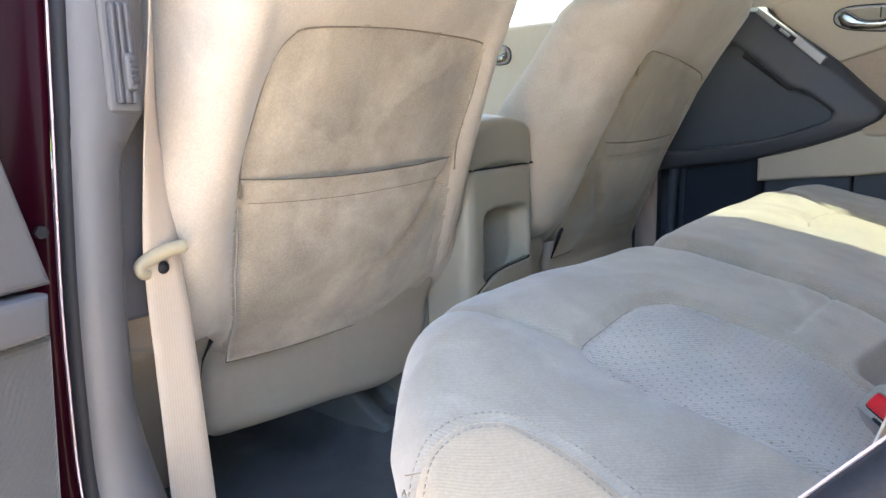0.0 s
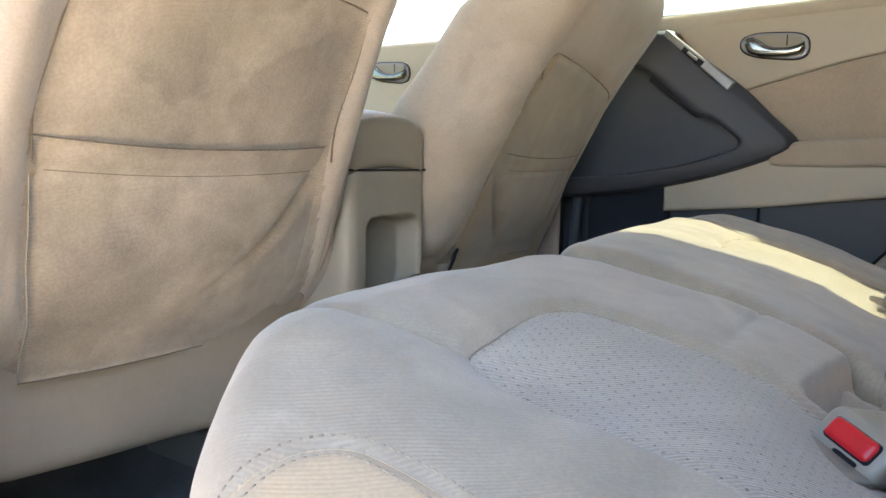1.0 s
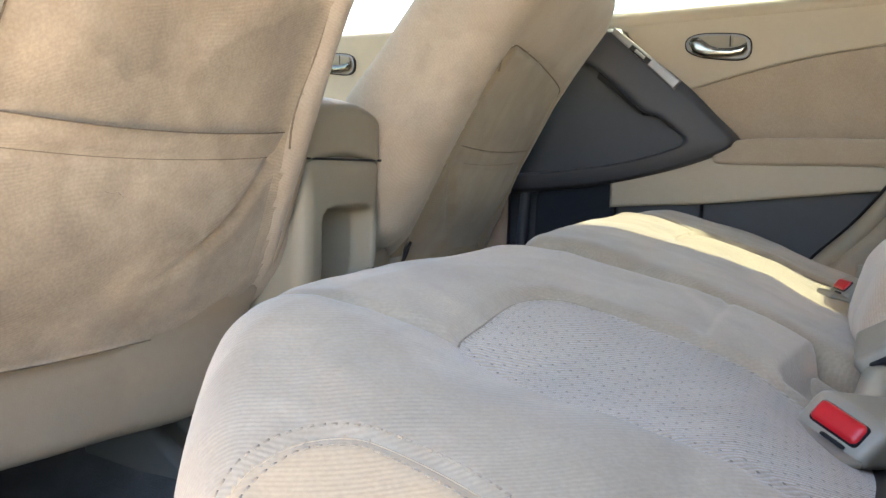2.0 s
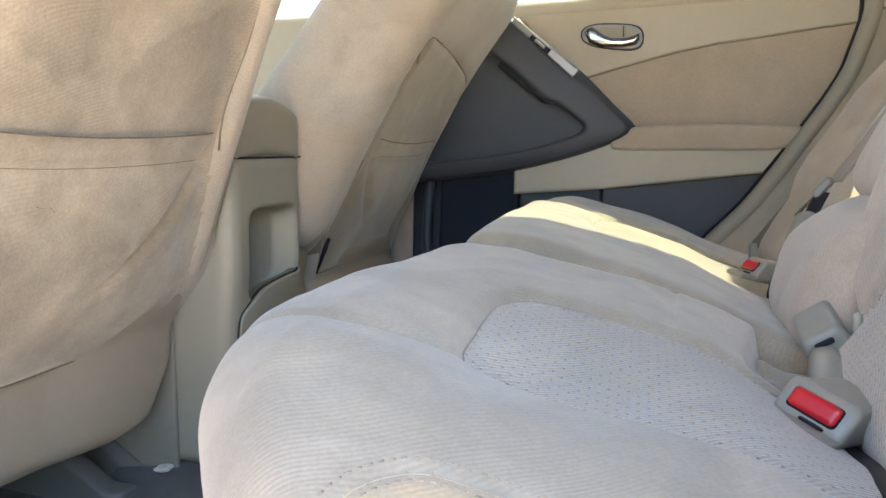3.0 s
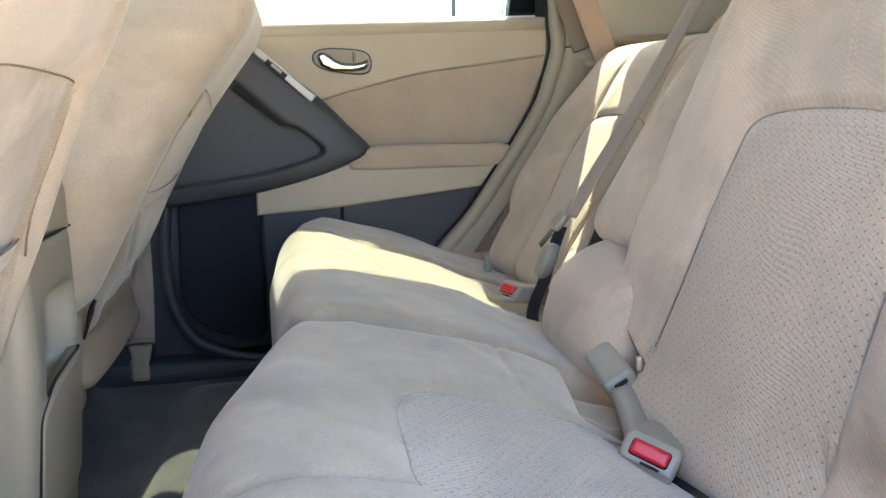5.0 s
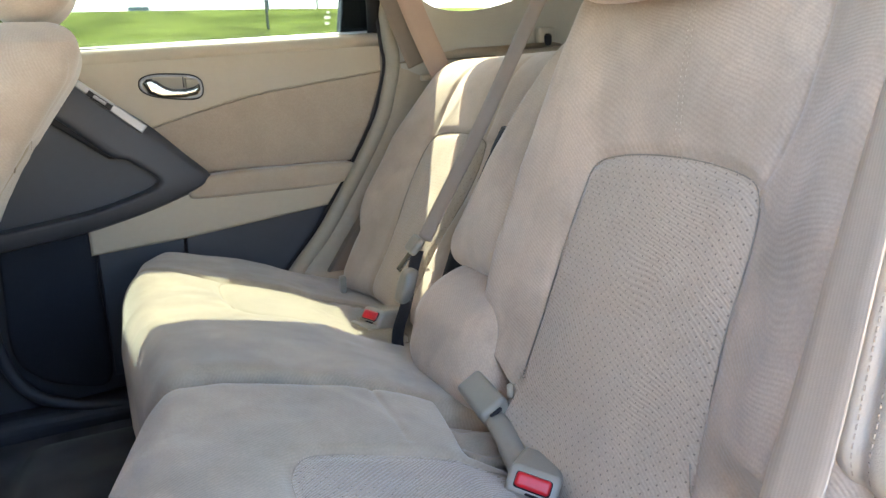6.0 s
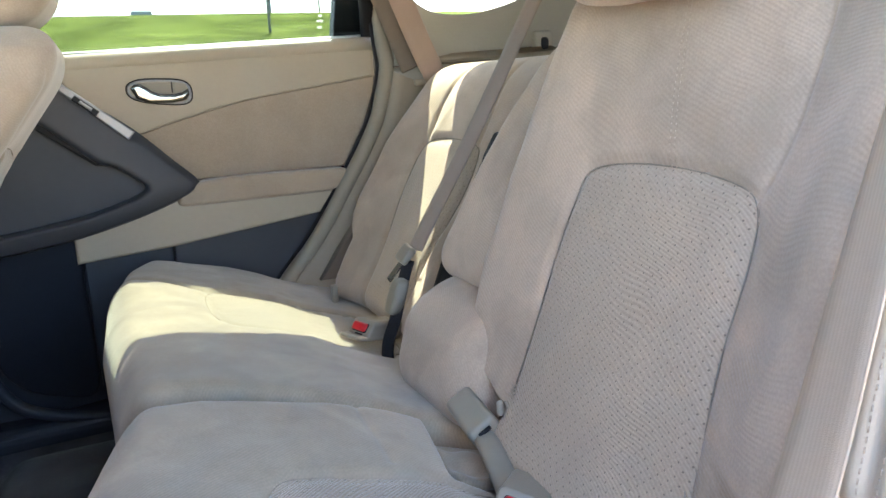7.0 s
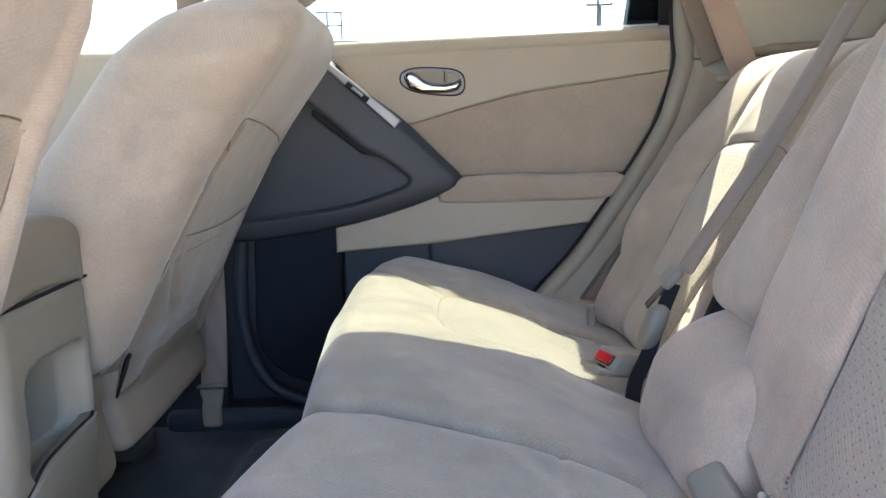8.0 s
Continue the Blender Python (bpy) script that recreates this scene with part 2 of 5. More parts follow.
M_POLE = surface("grey_metal_pole", (0.20, 0.21, 0.22), 0.5, 0.1, 4, 20, metal=0.5)
M_VAN = surface("pale_grey_paint", (0.30, 0.34, 0.38), 0.5, 0.05, 2, 20)
M_SEATTHREAD = surface("seat_thread", (0.46, 0.37, 0.29), 0.9, 0.12, 60, 300)
M_DUST = surface("pale_lint", (0.55, 0.52, 0.48), 0.95, 0.2, 50, 200)


def glass_material(name, tint):
    """Tinted car glass: lets light straight through, coloured, with a faint mirror on top."""
    m, n, l, p = mat_new(name)
    t, mx = n.new("ShaderNodeBsdfTransparent"), n.new("ShaderNodeMixShader")
    g = n.new("ShaderNodeBsdfGlossy")
    t.inputs[0].default_value = (*tint, 1)
    g.inputs["Roughness"].default_value = 0.02
    mx.inputs[0].default_value = 0.02
    l.new(t.outputs[0], mx.inputs[1])
    l.new(g.outputs[0], mx.inputs[2])
    l.new(mx.outputs[0], n["Material Output"].inputs[0])
    n.remove(p)
    return m


def etched_material(name, color):
    """Frosted etching on glass, lit from both sides."""
    m, n, l, p = mat_new(name)
    t = n.new("ShaderNodeBsdfTranslucent")
    t.inputs[0].default_value = (*color, 1)
    l.new(t.outputs[0], n["Material Output"].inputs[0])
    n.remove(p)
    return m


M_ETCH = etched_material("etched_glass", (0.6, 0.63, 0.6))
M_GLASS = glass_material("door_glass", (0.41, 0.45, 0.43))
M_TINTED = glass_material("tinted_glass", (0.33, 0.35, 0.34))
M_SCREEN = glass_material("windscreen_glass", (0.60, 0.64, 0.62))


# ---- building tools ----
def link_mesh(name, V, F, mats, parent=None, label="", smooth=True, face_mats=None):
    me = bpy.data.meshes.new(name)
    me.from_pydata([tuple(v) for v in np.asarray(V, float)], [], [tuple(int(i) for i in f) for f in F])
    for m in (mats if isinstance(mats, (list, tuple)) else [mats]):
        me.materials.append(m)
    if face_mats is not None:
        me.polygons.foreach_set("material_index", np.asarray(face_mats, np.int32))
    me.polygons.foreach_set("use_smooth", [smooth] * len(me.polygons))
    me.update()
    ob = new(name, me)
    if parent:
        ob.parent = parent
    if label:
        ob["label"] = label
    return ob


def part(name, bm, material, parent, label="", smooth=False):
    """Links a bmesh as one mesh object under a thing or under a part."""
    bmesh.ops.recalc_face_normals(bm, faces=bm.faces)
    me = bpy.data.meshes.new(name)
    bm.to_mesh(me)
    bm.free()
    me.materials.append(material)
    me.polygons.foreach_set("use_smooth", [smooth] * len(me.polygons))
    ob = new(name, me)
    if parent:
        ob.parent = parent
    if label:
        ob["label"] = label
    return ob


def thing(name, label, category, group="", kind=""):
    return tagged(new(name), label, category, group, kind)


def rbox(size, r, n):
    """A rounded box about the origin as points and quads, n cells along each side."""
    s, n = np.array(size, float), [int(max(2, k)) for k in n]
    idx = -np.ones([k + 1 for k in n], int)
    I = np.array(np.meshgrid(*[np.arange(k + 1) for k in n], indexing="ij")).reshape(3, -1).T
    on = ((I == 0) | (I == np.array(n))).any(1)
    I = I[on]
    idx[tuple(I.T)] = np.arange(len(I))
    p = (I / np.array(n) - 0.5) * s
    q = np.clip(p, -(s / 2 - r), s / 2 - r)
    d = p - q
    ln = np.linalg.norm(d, axis=1, keepdims=True)
    V = np.where(ln > 1e-9, q + r * d / np.maximum(ln, 1e-9), p)
    F = []
    for ax in range(3):
        b, c = (ax + 1) % 3, (ax + 2) % 3
        for side in (0, n[ax]):
            sl = [slice(None)] * 3
            sl[ax] = side
            g = idx[tuple(sl)]
            if b > c:
                g = g.T
            f = np.stack([g[:-1, :-1], g[1:, :-1], g[1:, 1:], g[:-1, 1:]], -1).reshape(-1, 4)
            F.append(f if side else f[:, ::-1])
    return V, np.concatenate(F)


def curve(pts, n=12, closed=False):
    """A smooth line through the points (Catmull-Rom)."""
    P = np.array(pts, float)
    if len(P) < 3:
        t = np.linspace(0, 1, n + 1)[:, None]
        return P[0] * (1 - t) + P[-1] * t
    Q = np.vstack([P[-1:], P, P[:2]]) if closed else np.vstack([2 * P[0] - P[1], P, 2 * P[-1] - P[-2]])
    out = []
    for i in range(len(Q) - 3):
        a, b, c, d = Q[i:i + 4]
        for t in np.linspace(0, 1, n, endpoint=False):
            out.append(0.5 * (2 * b + (c - a) * t + (2 * a - 5 * b + 4 * c - d) * t * t + (3 * b - a - 3 * c + d) * t ** 3))
    if not closed:
        out.append(P[-1])
    return np.array(out)


def dist_to(line, A, B):
    """The distance of each place (A, B) of a surface from a line drawn on it."""
    best = np.full(A.shape, 9.0)
    for (x0, y0), (x1, y1) in zip(line[:-1], line[1:]):
        dx, dy = x1 - x0, y1 - y0
        t = np.clip(((A - x0) * dx + (B - y0) * dy) / (dx * dx + dy * dy + 1e-12), 0, 1)
        best = np.minimum(best, np.hypot(A - x0 - t * dx, B - y0 - t * dy))
    return best


def inside(line, A, B):
    c = np.zeros(A.shape, bool)
    L = np.vstack([line, line[:1]])
    for (x0, y0), (x1, y1) in zip(L[:-1], L[1:]):
        hit = ((y0 > B) != (y1 > B))
        with np.errstate(divide="ignore", invalid="ignore"):
            c ^= hit & (A < (x1 - x0) * (B - y0) / (y1 - y0 + 1e-15) + x0)
    return c


def snap(line, A, B, reach, on):
    """Draws the places (A, B) that lie within reach of a line onto it, so that a panel's edge follows its seam."""
    best, NA, NB = np.full(A.shape, 9.0), A.copy(), B.copy()
    for (x0, y0), (x1, y1) in zip(line[:-1], line[1:]):
        dx, dy = x1 - x0, y1 - y0
        t = np.clip(((A - x0) * dx + (B - y0) * dy) / (dx * dx + dy * dy + 1e-12), 0, 1)
        px, py = x0 + t * dx, y0 + t * dy
        d = np.hypot(A - px, B - py)
        near = d < best
        best, NA, NB = np.where(near, d, best), np.where(near, px, NA), np.where(near, py, NB)
    pick = (best < reach) & on
    return np.where(pick, NA, A), np.where(pick, NB, B)


def split_mesh(name_a, name_b, V, F, mask, mat_a, mat_b, parent, label_b=""):
    """Two meshes out of one surface: the faces where mask is false, and those where it is true (a sewn-in panel)."""
    obs = []
    for nm, keep, mt, lb in ((name_a, ~mask, mat_a, ""), (name_b, mask, mat_b, label_b)):
        f = F[keep]
        used, inv = np.unique(f, return_inverse=True)
        obs.append(link_mesh(nm, V[used], inv.reshape(f.shape), mt, parent, lb))
    return obs


def ring_tube(pts, radius, seg=8, closed=False, flat=1.0, up=(0, 0, 1)):
    """Points and quads of a round (or flattened) bar along a line."""
    P = np.array(pts, float)
    T = np.gradient(P, axis=0) if not closed else np.roll(P, -1, 0) - np.roll(P, 1, 0)
    T /= np.linalg.norm(T, axis=1, keepdims=True) + 1e-12
    U = np.array(up, float)
    if np.abs(T @ U).max() > 0.97:
        U = np.array((1.0, 0.0, 0.0)) if abs(U[0]) < 0.5 else np.array((0.0, 1.0, 0.0))
    S = np.cross(T, U)
    S /= np.linalg.norm(S, axis=1, keepdims=True) + 1e-9
    W = np.cross(S, T)
    rad = np.broadcast_to(np.asarray(radius, float), (len(P),))
    a = np.linspace(0, 2 * np.pi, seg, endpoint=False)
    V = P[:, None] + rad[:, None, None] * (np.cos(a)[None, :, None] * S[:, None] + flat * np.sin(a)[None, :, None] * W[:, None])
    k = len(P)
    F = []
    for i in range(k if closed else k - 1):
        j = (i + 1) % k
        for q in range(seg):
            F.append((i * seg + q, i * seg + (q + 1) % seg, j * seg + (q + 1) % seg, j * seg + q))
    if not closed:
        F.append(tuple(range(seg))[::-1])
        F.append(tuple((k - 1) * seg + q for q in range(seg)))
    return V.reshape(-1, 3), F


def bar(name, pts, radius, mat, parent=None, label="", seg=8, closed=False, flat=1.0, up=(0, 0, 1)):
    V, F = ring_tube(pts, radius, seg, closed, flat, up)
    return link_mesh(name, V, F, mat, parent, label)


def strap(name, pts, side, width, mat, parent=None, label="", thick=0.0016):
    """A flat belt along a line; side gives, point by point or once, the way its width runs."""
    P = np.array(pts, float)
    S = np.broadcast_to(np.array(side, float), P.shape).copy()
    T = np.gradient(P, axis=0)
    T /= np.linalg.norm(T, axis=1, keepdims=True)
    S -= (S * T).sum(1, keepdims=True) * T
    S /= np.linalg.norm(S, axis=1, keepdims=True)
    N = np.cross(T, S)
    w, h = width / 2, thick / 2
    prof = [(-w, -h), (-w * .5, -h), (0, -h), (w * .5, -h), (w, -h), (w + h * .7, 0), (w, h), (w * .5, h), (0, h), (-w * .5, h), (-w, h), (-w - h * .7, 0)]
    V = np.stack([P + a * S + b * N for a, b in prof], 1)
    k, m = len(P), len(prof)
    F = [(i * m + q, i * m + (q + 1) % m, (i + 1) * m + (q + 1) % m, (i + 1) * m + q) for i in range(k - 1) for q in range(m)]
    F += [tuple(range(m))[::-1], tuple((k - 1) * m + q for q in range(m))]
    return link_mesh(name, V.reshape(-1, 3), F, mat, parent, label)


def slab(outline, depth, bevel=0.004, seg=3):
    """A plate as a bmesh: the outline in (x, z), its face at y = 0 looking to -y, its back at y = depth."""
    bm = bmesh.new()
    f = bm.faces.new([bm.verts.new((x, 0, z)) for x, z in outline])
    e = bmesh.ops.extrude_face_region(bm, geom=[f])
    bmesh.ops.translate(bm, verts=[v for v in e["geom"] if isinstance(v, bmesh.types.BMVert)], vec=(0, depth, 0))
    if bevel:
        edges = [g for g in bm.edges if all(abs(v.co.y) < 1e-9 for v in g.verts)]
        bmesh.ops.bevel(bm, geom=edges, offset=bevel, segments=seg, profile=0.5, affect="EDGES", clamp_overlap=True)
    return bm


def block(size, at, bevel=0.004, seg=2, turn=None):
    bm = bmesh.new()
    bmesh.ops.create_cube(bm, size=1.0, matrix=Matrix.Diagonal((*size, 1)))
    bmesh.ops.bevel(bm, geom=bm.edges[:], offset=bevel, segments=seg, profile=0.5, affect="EDGES", clamp_overlap=True)
    bm.transform(Matrix.Translation(at) @ (turn or Matrix()))
    return bm


def groove(d, depth, width):
    return depth * np.exp(-(d / width) ** 2)


def wrinkle(P, scale, amount, seed=0.0):
    """Soft unevenness of a stuffed surface."""
    return np.array([noise.noise(Vector((p[0] * scale + seed, p[1] * scale, p[2] * scale))) for p in P]) * amount


# ---- the car's shell: floor, roof, pillars ----
def car_floor():
    xs, ys = np.linspace(-1.75, 0.15, 160), np.linspace(0.30, 1.80, 170)
    X, Y = np.meshgrid(xs, ys, indexing="ij")
    hump = 1 / (1 + np.exp(-(Y - 0.86) / 0.02)) / (1 + np.exp((Y - 1.148) / 0.006))
    ramp = 1 / (1 + np.exp(-(X + 0.585) / 0.010)) / (1 + np.exp((Y - 1.62) / 0.02)) / (1 + np.exp(-(Y - 0.80) / 0.02))
    hump = np.maximum(hump, ramp)
    Z = 0.555 + 0.062 * hump + 0.03 / (1 + np.exp(-(Y - 1.70) / 0.02)) + 0.03 / (1 + np.exp((Y - 0.36) / 0.02))
    Z += np.array([[noise.noise(Vector((x * 9, y * 9, 0))) for y in ys] for x in xs]) * 0.004
    n, m = X.shape
    F = [(i * m + j, (i + 1) * m + j, (i + 1) * m + j + 1, i * m + j + 1) for i in range(n - 1) for j in range(m - 1)]
    ob = link_mesh("floor", np.stack([X, Y, Z], -1).reshape(-1, 3), F, M_CARPET)
    tagged(ob, "dark slate cut-pile carpet with a raised centre tunnel", "carpet", kind="structure")
    under = part("underbody", block((2.9, 1.62, 0.05), (-0.3, 1.045, 0.47)), M_BLACK, None)
    tagged(under, "black underside panel of the car", "underbody", kind="structure")


def wall_piece(name, bm, mat, label, category="trim", smooth=False):
    return tagged(part(name, bm, mat, None, "", smooth), label, category, kind="structure")


def car_shell():
    # roof skin and headliner
    xs, ys = np.linspace(-1.25, 1.45, 82), np.linspace(0.39, 1.70, 28)
    X, Y = np.meshgrid(xs, ys, indexing="ij")
    # unseen notch: the edge draws in over the rear door's window to widen the sun patch
    Y = 0.39 + (Y - 0.39) / 1.31 * (np.interp(X, [-0.30, -0.19, -0.03, 0.04], [1.70, 1.60, 1.60, 1.70]) - 0.39)
    Z = 1.67 - 0.07 * ((Y - 1.045) / 0.655) ** 4 - 0.05 * (X / 1.4) ** 2
    n, m = X.shape
    V = np.concatenate([np.stack([X, Y, Z], -1).reshape(-1, 3), np.stack([X, Y, Z + 0.03], -1).reshape(-1, 3)])
    k = n * m
    F = [(i * m + j, (i + 1) * m + j, (i + 1) * m + j + 1, i * m + j + 1) for i in range(n - 1) for j in range(m - 1)]
    F += [tuple(q + k for q in f[::-1]) for f in F]
    edge = [i * m for i in range(n)] + [(n - 1) * m + j for j in range(1, m)] + [i * m + m - 1 for i in range(n - 2, -1, -1)] + [j for j in range(m - 2, 0, -1)]
    F += [(a, b, b + k, a + k) for a, b in zip(edge, edge[1:] + edge[:1])]
    tagged(link_mesh("ceiling", V, F, M_HEAD), "beige cloth headliner under the car roof", "headliner", kind="structure")
    # closing walls ahead and behind
    wall_piece("wall_dash", block((0.30, 1.46, 0.50), (-1.78, 1.045, 0.78), 0.05, 4), M_DARK, "dark slate dashboard body", "dashboard")
    wall_piece("wall_rear", block((0.06, 1.40, 0.66), (1.35, 1.045, 0.93), 0.02), M_LINER, "grey lined tailgate", "tailgate")
    wall_piece("cargo_floor", block((0.86, 1.36, 0.04), (0.92, 1.045, 0.78), 0.01), M_CARPET, "dark carpeted cargo floor", "cargo floor")
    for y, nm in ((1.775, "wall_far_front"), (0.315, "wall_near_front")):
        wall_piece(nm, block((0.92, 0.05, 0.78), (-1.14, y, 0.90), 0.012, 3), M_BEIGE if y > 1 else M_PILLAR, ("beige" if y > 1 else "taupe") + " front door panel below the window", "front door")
    # pillars above the sills: far B and A, rear ones
    def post(name, a, b, w, mat, label):
        P = curve([a, ((a[0] + b[0]) / 2, (a[1] + b[1]) / 2 + (0.02 if a[1] > 1 else -0.02), (a[2] + b[2]) / 2), b], 6)
        V, F = ring_tube(P, w, 10, flat=0.6, up=(1, 0, 0))
        tagged(link_mesh(name, V, F, mat), label, "pillar", kind="structure")
    post("pillar_far_middle", (-0.64, 1.80, 1.20), (-0.56, 1.66, 1.62), 0.05, M_PILLAR, "taupe plastic middle pillar trim")
    post("pillar_far_front", (-1.60, 1.76, 1.10), (-1.10, 1.62, 1.62), 0.045, M_PILLAR, "taupe plastic windscreen pillar trim")
    post("pillar_near_front", (-1.60, 0.33, 1.10), (-1.10, 0.47, 1.62), 0.045, M_PILLAR, "taupe plastic windscreen pillar trim")
    post("pillar_near_rear", (0.42, 0.33, 1.10), (0.36, 0.45, 1.62), 0.10, M_PILLAR, "taupe plastic rear pillar trim")
    post("pillar_tail_far", (1.33, 1.62, 1.18), (1.10, 1.52, 1.60), 0.07, M_LINER, "grey lined tail pillar")
    post("pillar_tail_near", (1.33, 0.47, 1.18), (1.10, 0.57, 1.60), 0.07, M_LINER, "grey lined tail pillar")
    def sheet(name, pts, mat, label):
        bm = bmesh.new()
        f = bm.faces.new([bm.verts.new(p) for p in pts])
        e = bmesh.ops.extrude_face_region(bm, geom=[f])
        bmesh.ops.translate(bm, verts=[v for v in e["geom"] if isinstance(v, bmesh.types.BMVert)], vec=(0.004, 0, 0))
        wall_piece(name, bm, mat, label, "window")
    bm = slab([(-1.58, 1.10), (-0.70, 1.27), (-0.62, 1.58), (-1.16, 1.58)], 0.004, 0.0)
    bm.transform(Matrix.Translation((0, 1.775, 0)))
    wall_piece("window_far_front", bm, M_SCREEN, "closed front side window", "window")
    # panes added and tinted to hold down the sky light in the cabin
    sheet("window_tail", [(1.35, 0.52, 1.25), (1.35, 1.57, 1.25), (1.16, 1.50, 1.60), (1.16, 0.59, 1.60)], M_TINTED, "dark tinted tailgate window, added to cut the sky light")
    sheet("window_screen", [(-1.72, 0.36, 1.02), (-1.72, 1.73, 1.02), (-1.22, 1.60, 1.60), (-1.22, 0.49, 1.60)], M_SCREEN, "tinted windscreen, added to cut the sky light")
    wall_piece("wall_cargo_near", block((0.95, 0.06, 0.85), (0.86, 0.40, 1.10), 0.02), M_LINER, "grey lined cargo side wall", "cargo wall")


# ---- rear bench ----
def lay(obs, pts, d, ease=0):
    """Points set down on the nearest of the meshes, along the direction d."""
    d = Vector(d).normalized()
    trees = [BVHTree.FromPolygons([v.co for v in o.data.vertices], [p.vertices[:] for p in o.data.polygons]) for o in obs]
    out = []
    for p in pts:
        o = Vector(p) - d * 0.15
        hits = [h for h in (t.ray_cast(o, d, 0.4) for t in trees) if h[0] is not None]
        out.append(tuple(min(hits, key=lambda h: h[3])[0]) if hits else tuple(p))
    P = np.array(out)
    if ease:
        k = np.ones(2 * ease + 1) / (2 * ease + 1)
        D = np.array(d)
        s = P @ D
        P = P + (np.convolve(np.pad(s, ease, mode="edge"), k, mode="valid") - s)[:, None] * D
    return P


def meshes_of(root):
    return [o for o in root.children if o.type == "MESH"]


def cushion_top(x, y, crest=0.0):
    z = np.interp(x, [-0.50, -0.42, -0.36, -0.30, -0.24, -0.17, -0.11, -0.06, 0.0, 0.06, 0.14],
                  [0.885, 0.898, 0.904, 0.898, 0.886, 0.873, 0.856, 0.834, 0.812, 0.795, 0.78])
    z = z - 0.030 * np.clip((0.57 - y) / 0.11, 0, 1.6) ** 1.3
    z = z - 0.021 * np.exp(-((x + 0.22) / 0.085) ** 2 - ((y - 0.615) / 0.085) ** 2)
    z = z - 0.020 * np.exp(-((x + 0.035) / 0.06) ** 2 - ((y - 0.73) / 0.08) ** 2) - 0.012 * np.exp(-((x + 0.02) / 0.06) ** 2 - ((y - 1.25) / 0.07) ** 2)
    return z + crest * np.exp(-((x + 0.28) / 0.11) ** 2) - crest * np.clip((-0.34 - x) / 0.06, 0, 1.5) ** 2 * 0.4


def rear_cushion(name, label, y0, y1f, y1r, front, insert, seams, crest, n, well=0.0, flat=(), side_panel=None, drop=0.82):
    """One part of the bench: y0 its outer side, y1f and y1r its inner side in front and behind."""
    root = thing(name, label, "seat cushion", "rear bench cushions")
    zb, x0, x1 = 0.60, -0.462, 0.13
    V, F = rbox((x1 - x0, 1.0, 0.28), 0.062, n)
    # the rounding is set across the width in metres
    w = abs(y1f - y0)
    R, _ = rbox((x1 - x0, w, 0.28), 0.062, n)
    # the inner top edge is sewn tight, nearly square
    cu, cv = np.clip((R[:, 1] - (w / 2 - 0.062)) / 0.062, 0, 1), np.clip((R[:, 2] - 0.078) / 0.062, 0, 1)
    corner = (cu > 1e-6) & (cv > 1e-6)
    grow = np.where(corner, np.hypot(cu, cv) / np.maximum((cu ** 6 + cv ** 6) ** (1 / 6), 1e-6), 1.0)
    R[:, 1] += (grow - 1) * cu * 0.062
    R[:, 2] += (grow - 1) * cv * 0.062
    X, S, H = R[:, 0] + (x0 + x1) / 2, R[:, 1] / w + 0.5, R[:, 2] / 0.28 + 0.5
    inner = np.interp(X, [-0.30, -0.06], [y1f, y1r])
    Y = y0 + S * (inner - y0)
    # the front edge bows out towards its middle
    X = X + (np.interp(Y, *front) - x0) * np.clip((-0.10 - X) / (-0.10 - x0), 0, 1)
    for line in [np.vstack([insert, insert[:1]])] + ([side_panel[:-3]] if side_panel is not None else []):
        X, Y = snap(line, X, Y, 0.0018, H > 0.7)
    T = cushion_top(X, Y, crest)
    Z = zb + H * (T - zb)
    X = X + np.clip(drop - Z, 0, 1) * 0.22 * np.clip((-0.15 - X) / 0.2, 0, 1)
    d = np.full(X.shape, 9.0)
    for line in [np.vstack([insert, insert[:1]])] + list(seams):
        d = np.minimum(d, dist_to(line, X, Y))
    puff = np.zeros_like(X)
    ins = inside(insert, X, Y)
    puff -= np.where(ins, 0.0055, 0) * np.clip(dist_to(np.vstack([insert, insert[:1]]), X, Y) / 0.007, 0, 1)
    puff -= groove(d, 0.0060, 0.0065) * np.clip((H - 0.55) * 4, 0, 1)
    puff += 0.004 * np.clip(d / 0.06, 0, 1)
    for line in flat:
        puff -= groove(dist_to(line, X, Y), 0.0028, 0.0042) * np.clip((H - 0.55) * 4, 0, 1)
    P = np.stack([X, Y, Z], -1)
    Z = Z + (puff + wrinkle(P, 9, 0.003, y0) + wrinkle(P, 30, 0.0009, y0)) * np.clip(H * 1.5, 0, 1)
    # the cover ends in a square step above the buckle well
    Z = Z - well / (1 + np.exp(-np.clip((X + 0.074 - 0.19 * (Y - 0.87)) / 0.0012, -40, 40))) / (1 + np.exp(-np.clip((Y - 0.778) / 0.003, -40, 40))) * np.clip(H * 2 - 0.6, 0, 1)
    V = np.stack([X, Y, Z], -1)
    c = V[F].mean(1)
    mask = inside(insert, c[:, 0], c[:, 1]) & (H[F].mean(1) > 0.8)
    if side_panel is not None:
        low = inside(side_panel, c[:, 0], c[:, 1]) & (c[:, 2] > 0.62)
        used, inv = np.unique(F[low], return_inverse=True)
        link_mesh("side_panel", V[used], inv.reshape(F[low].shape), M_SIDE, root, "smooth side panel, warmed in colour for light off the ground")
        F, mask = F[~low], mask[~low]
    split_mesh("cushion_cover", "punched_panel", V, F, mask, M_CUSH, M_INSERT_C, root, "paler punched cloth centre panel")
    ring = lay(meshes_of(root), np.column_stack([np.vstack([insert, insert[:1]]), np.full(len(insert) + 1, 0.88)]), (0, 0, -1), 2)
    bar("panel_seam", ring - np.array([0, 0, 0.0003]), 0.0008, M_STITCH, root, seg=6)
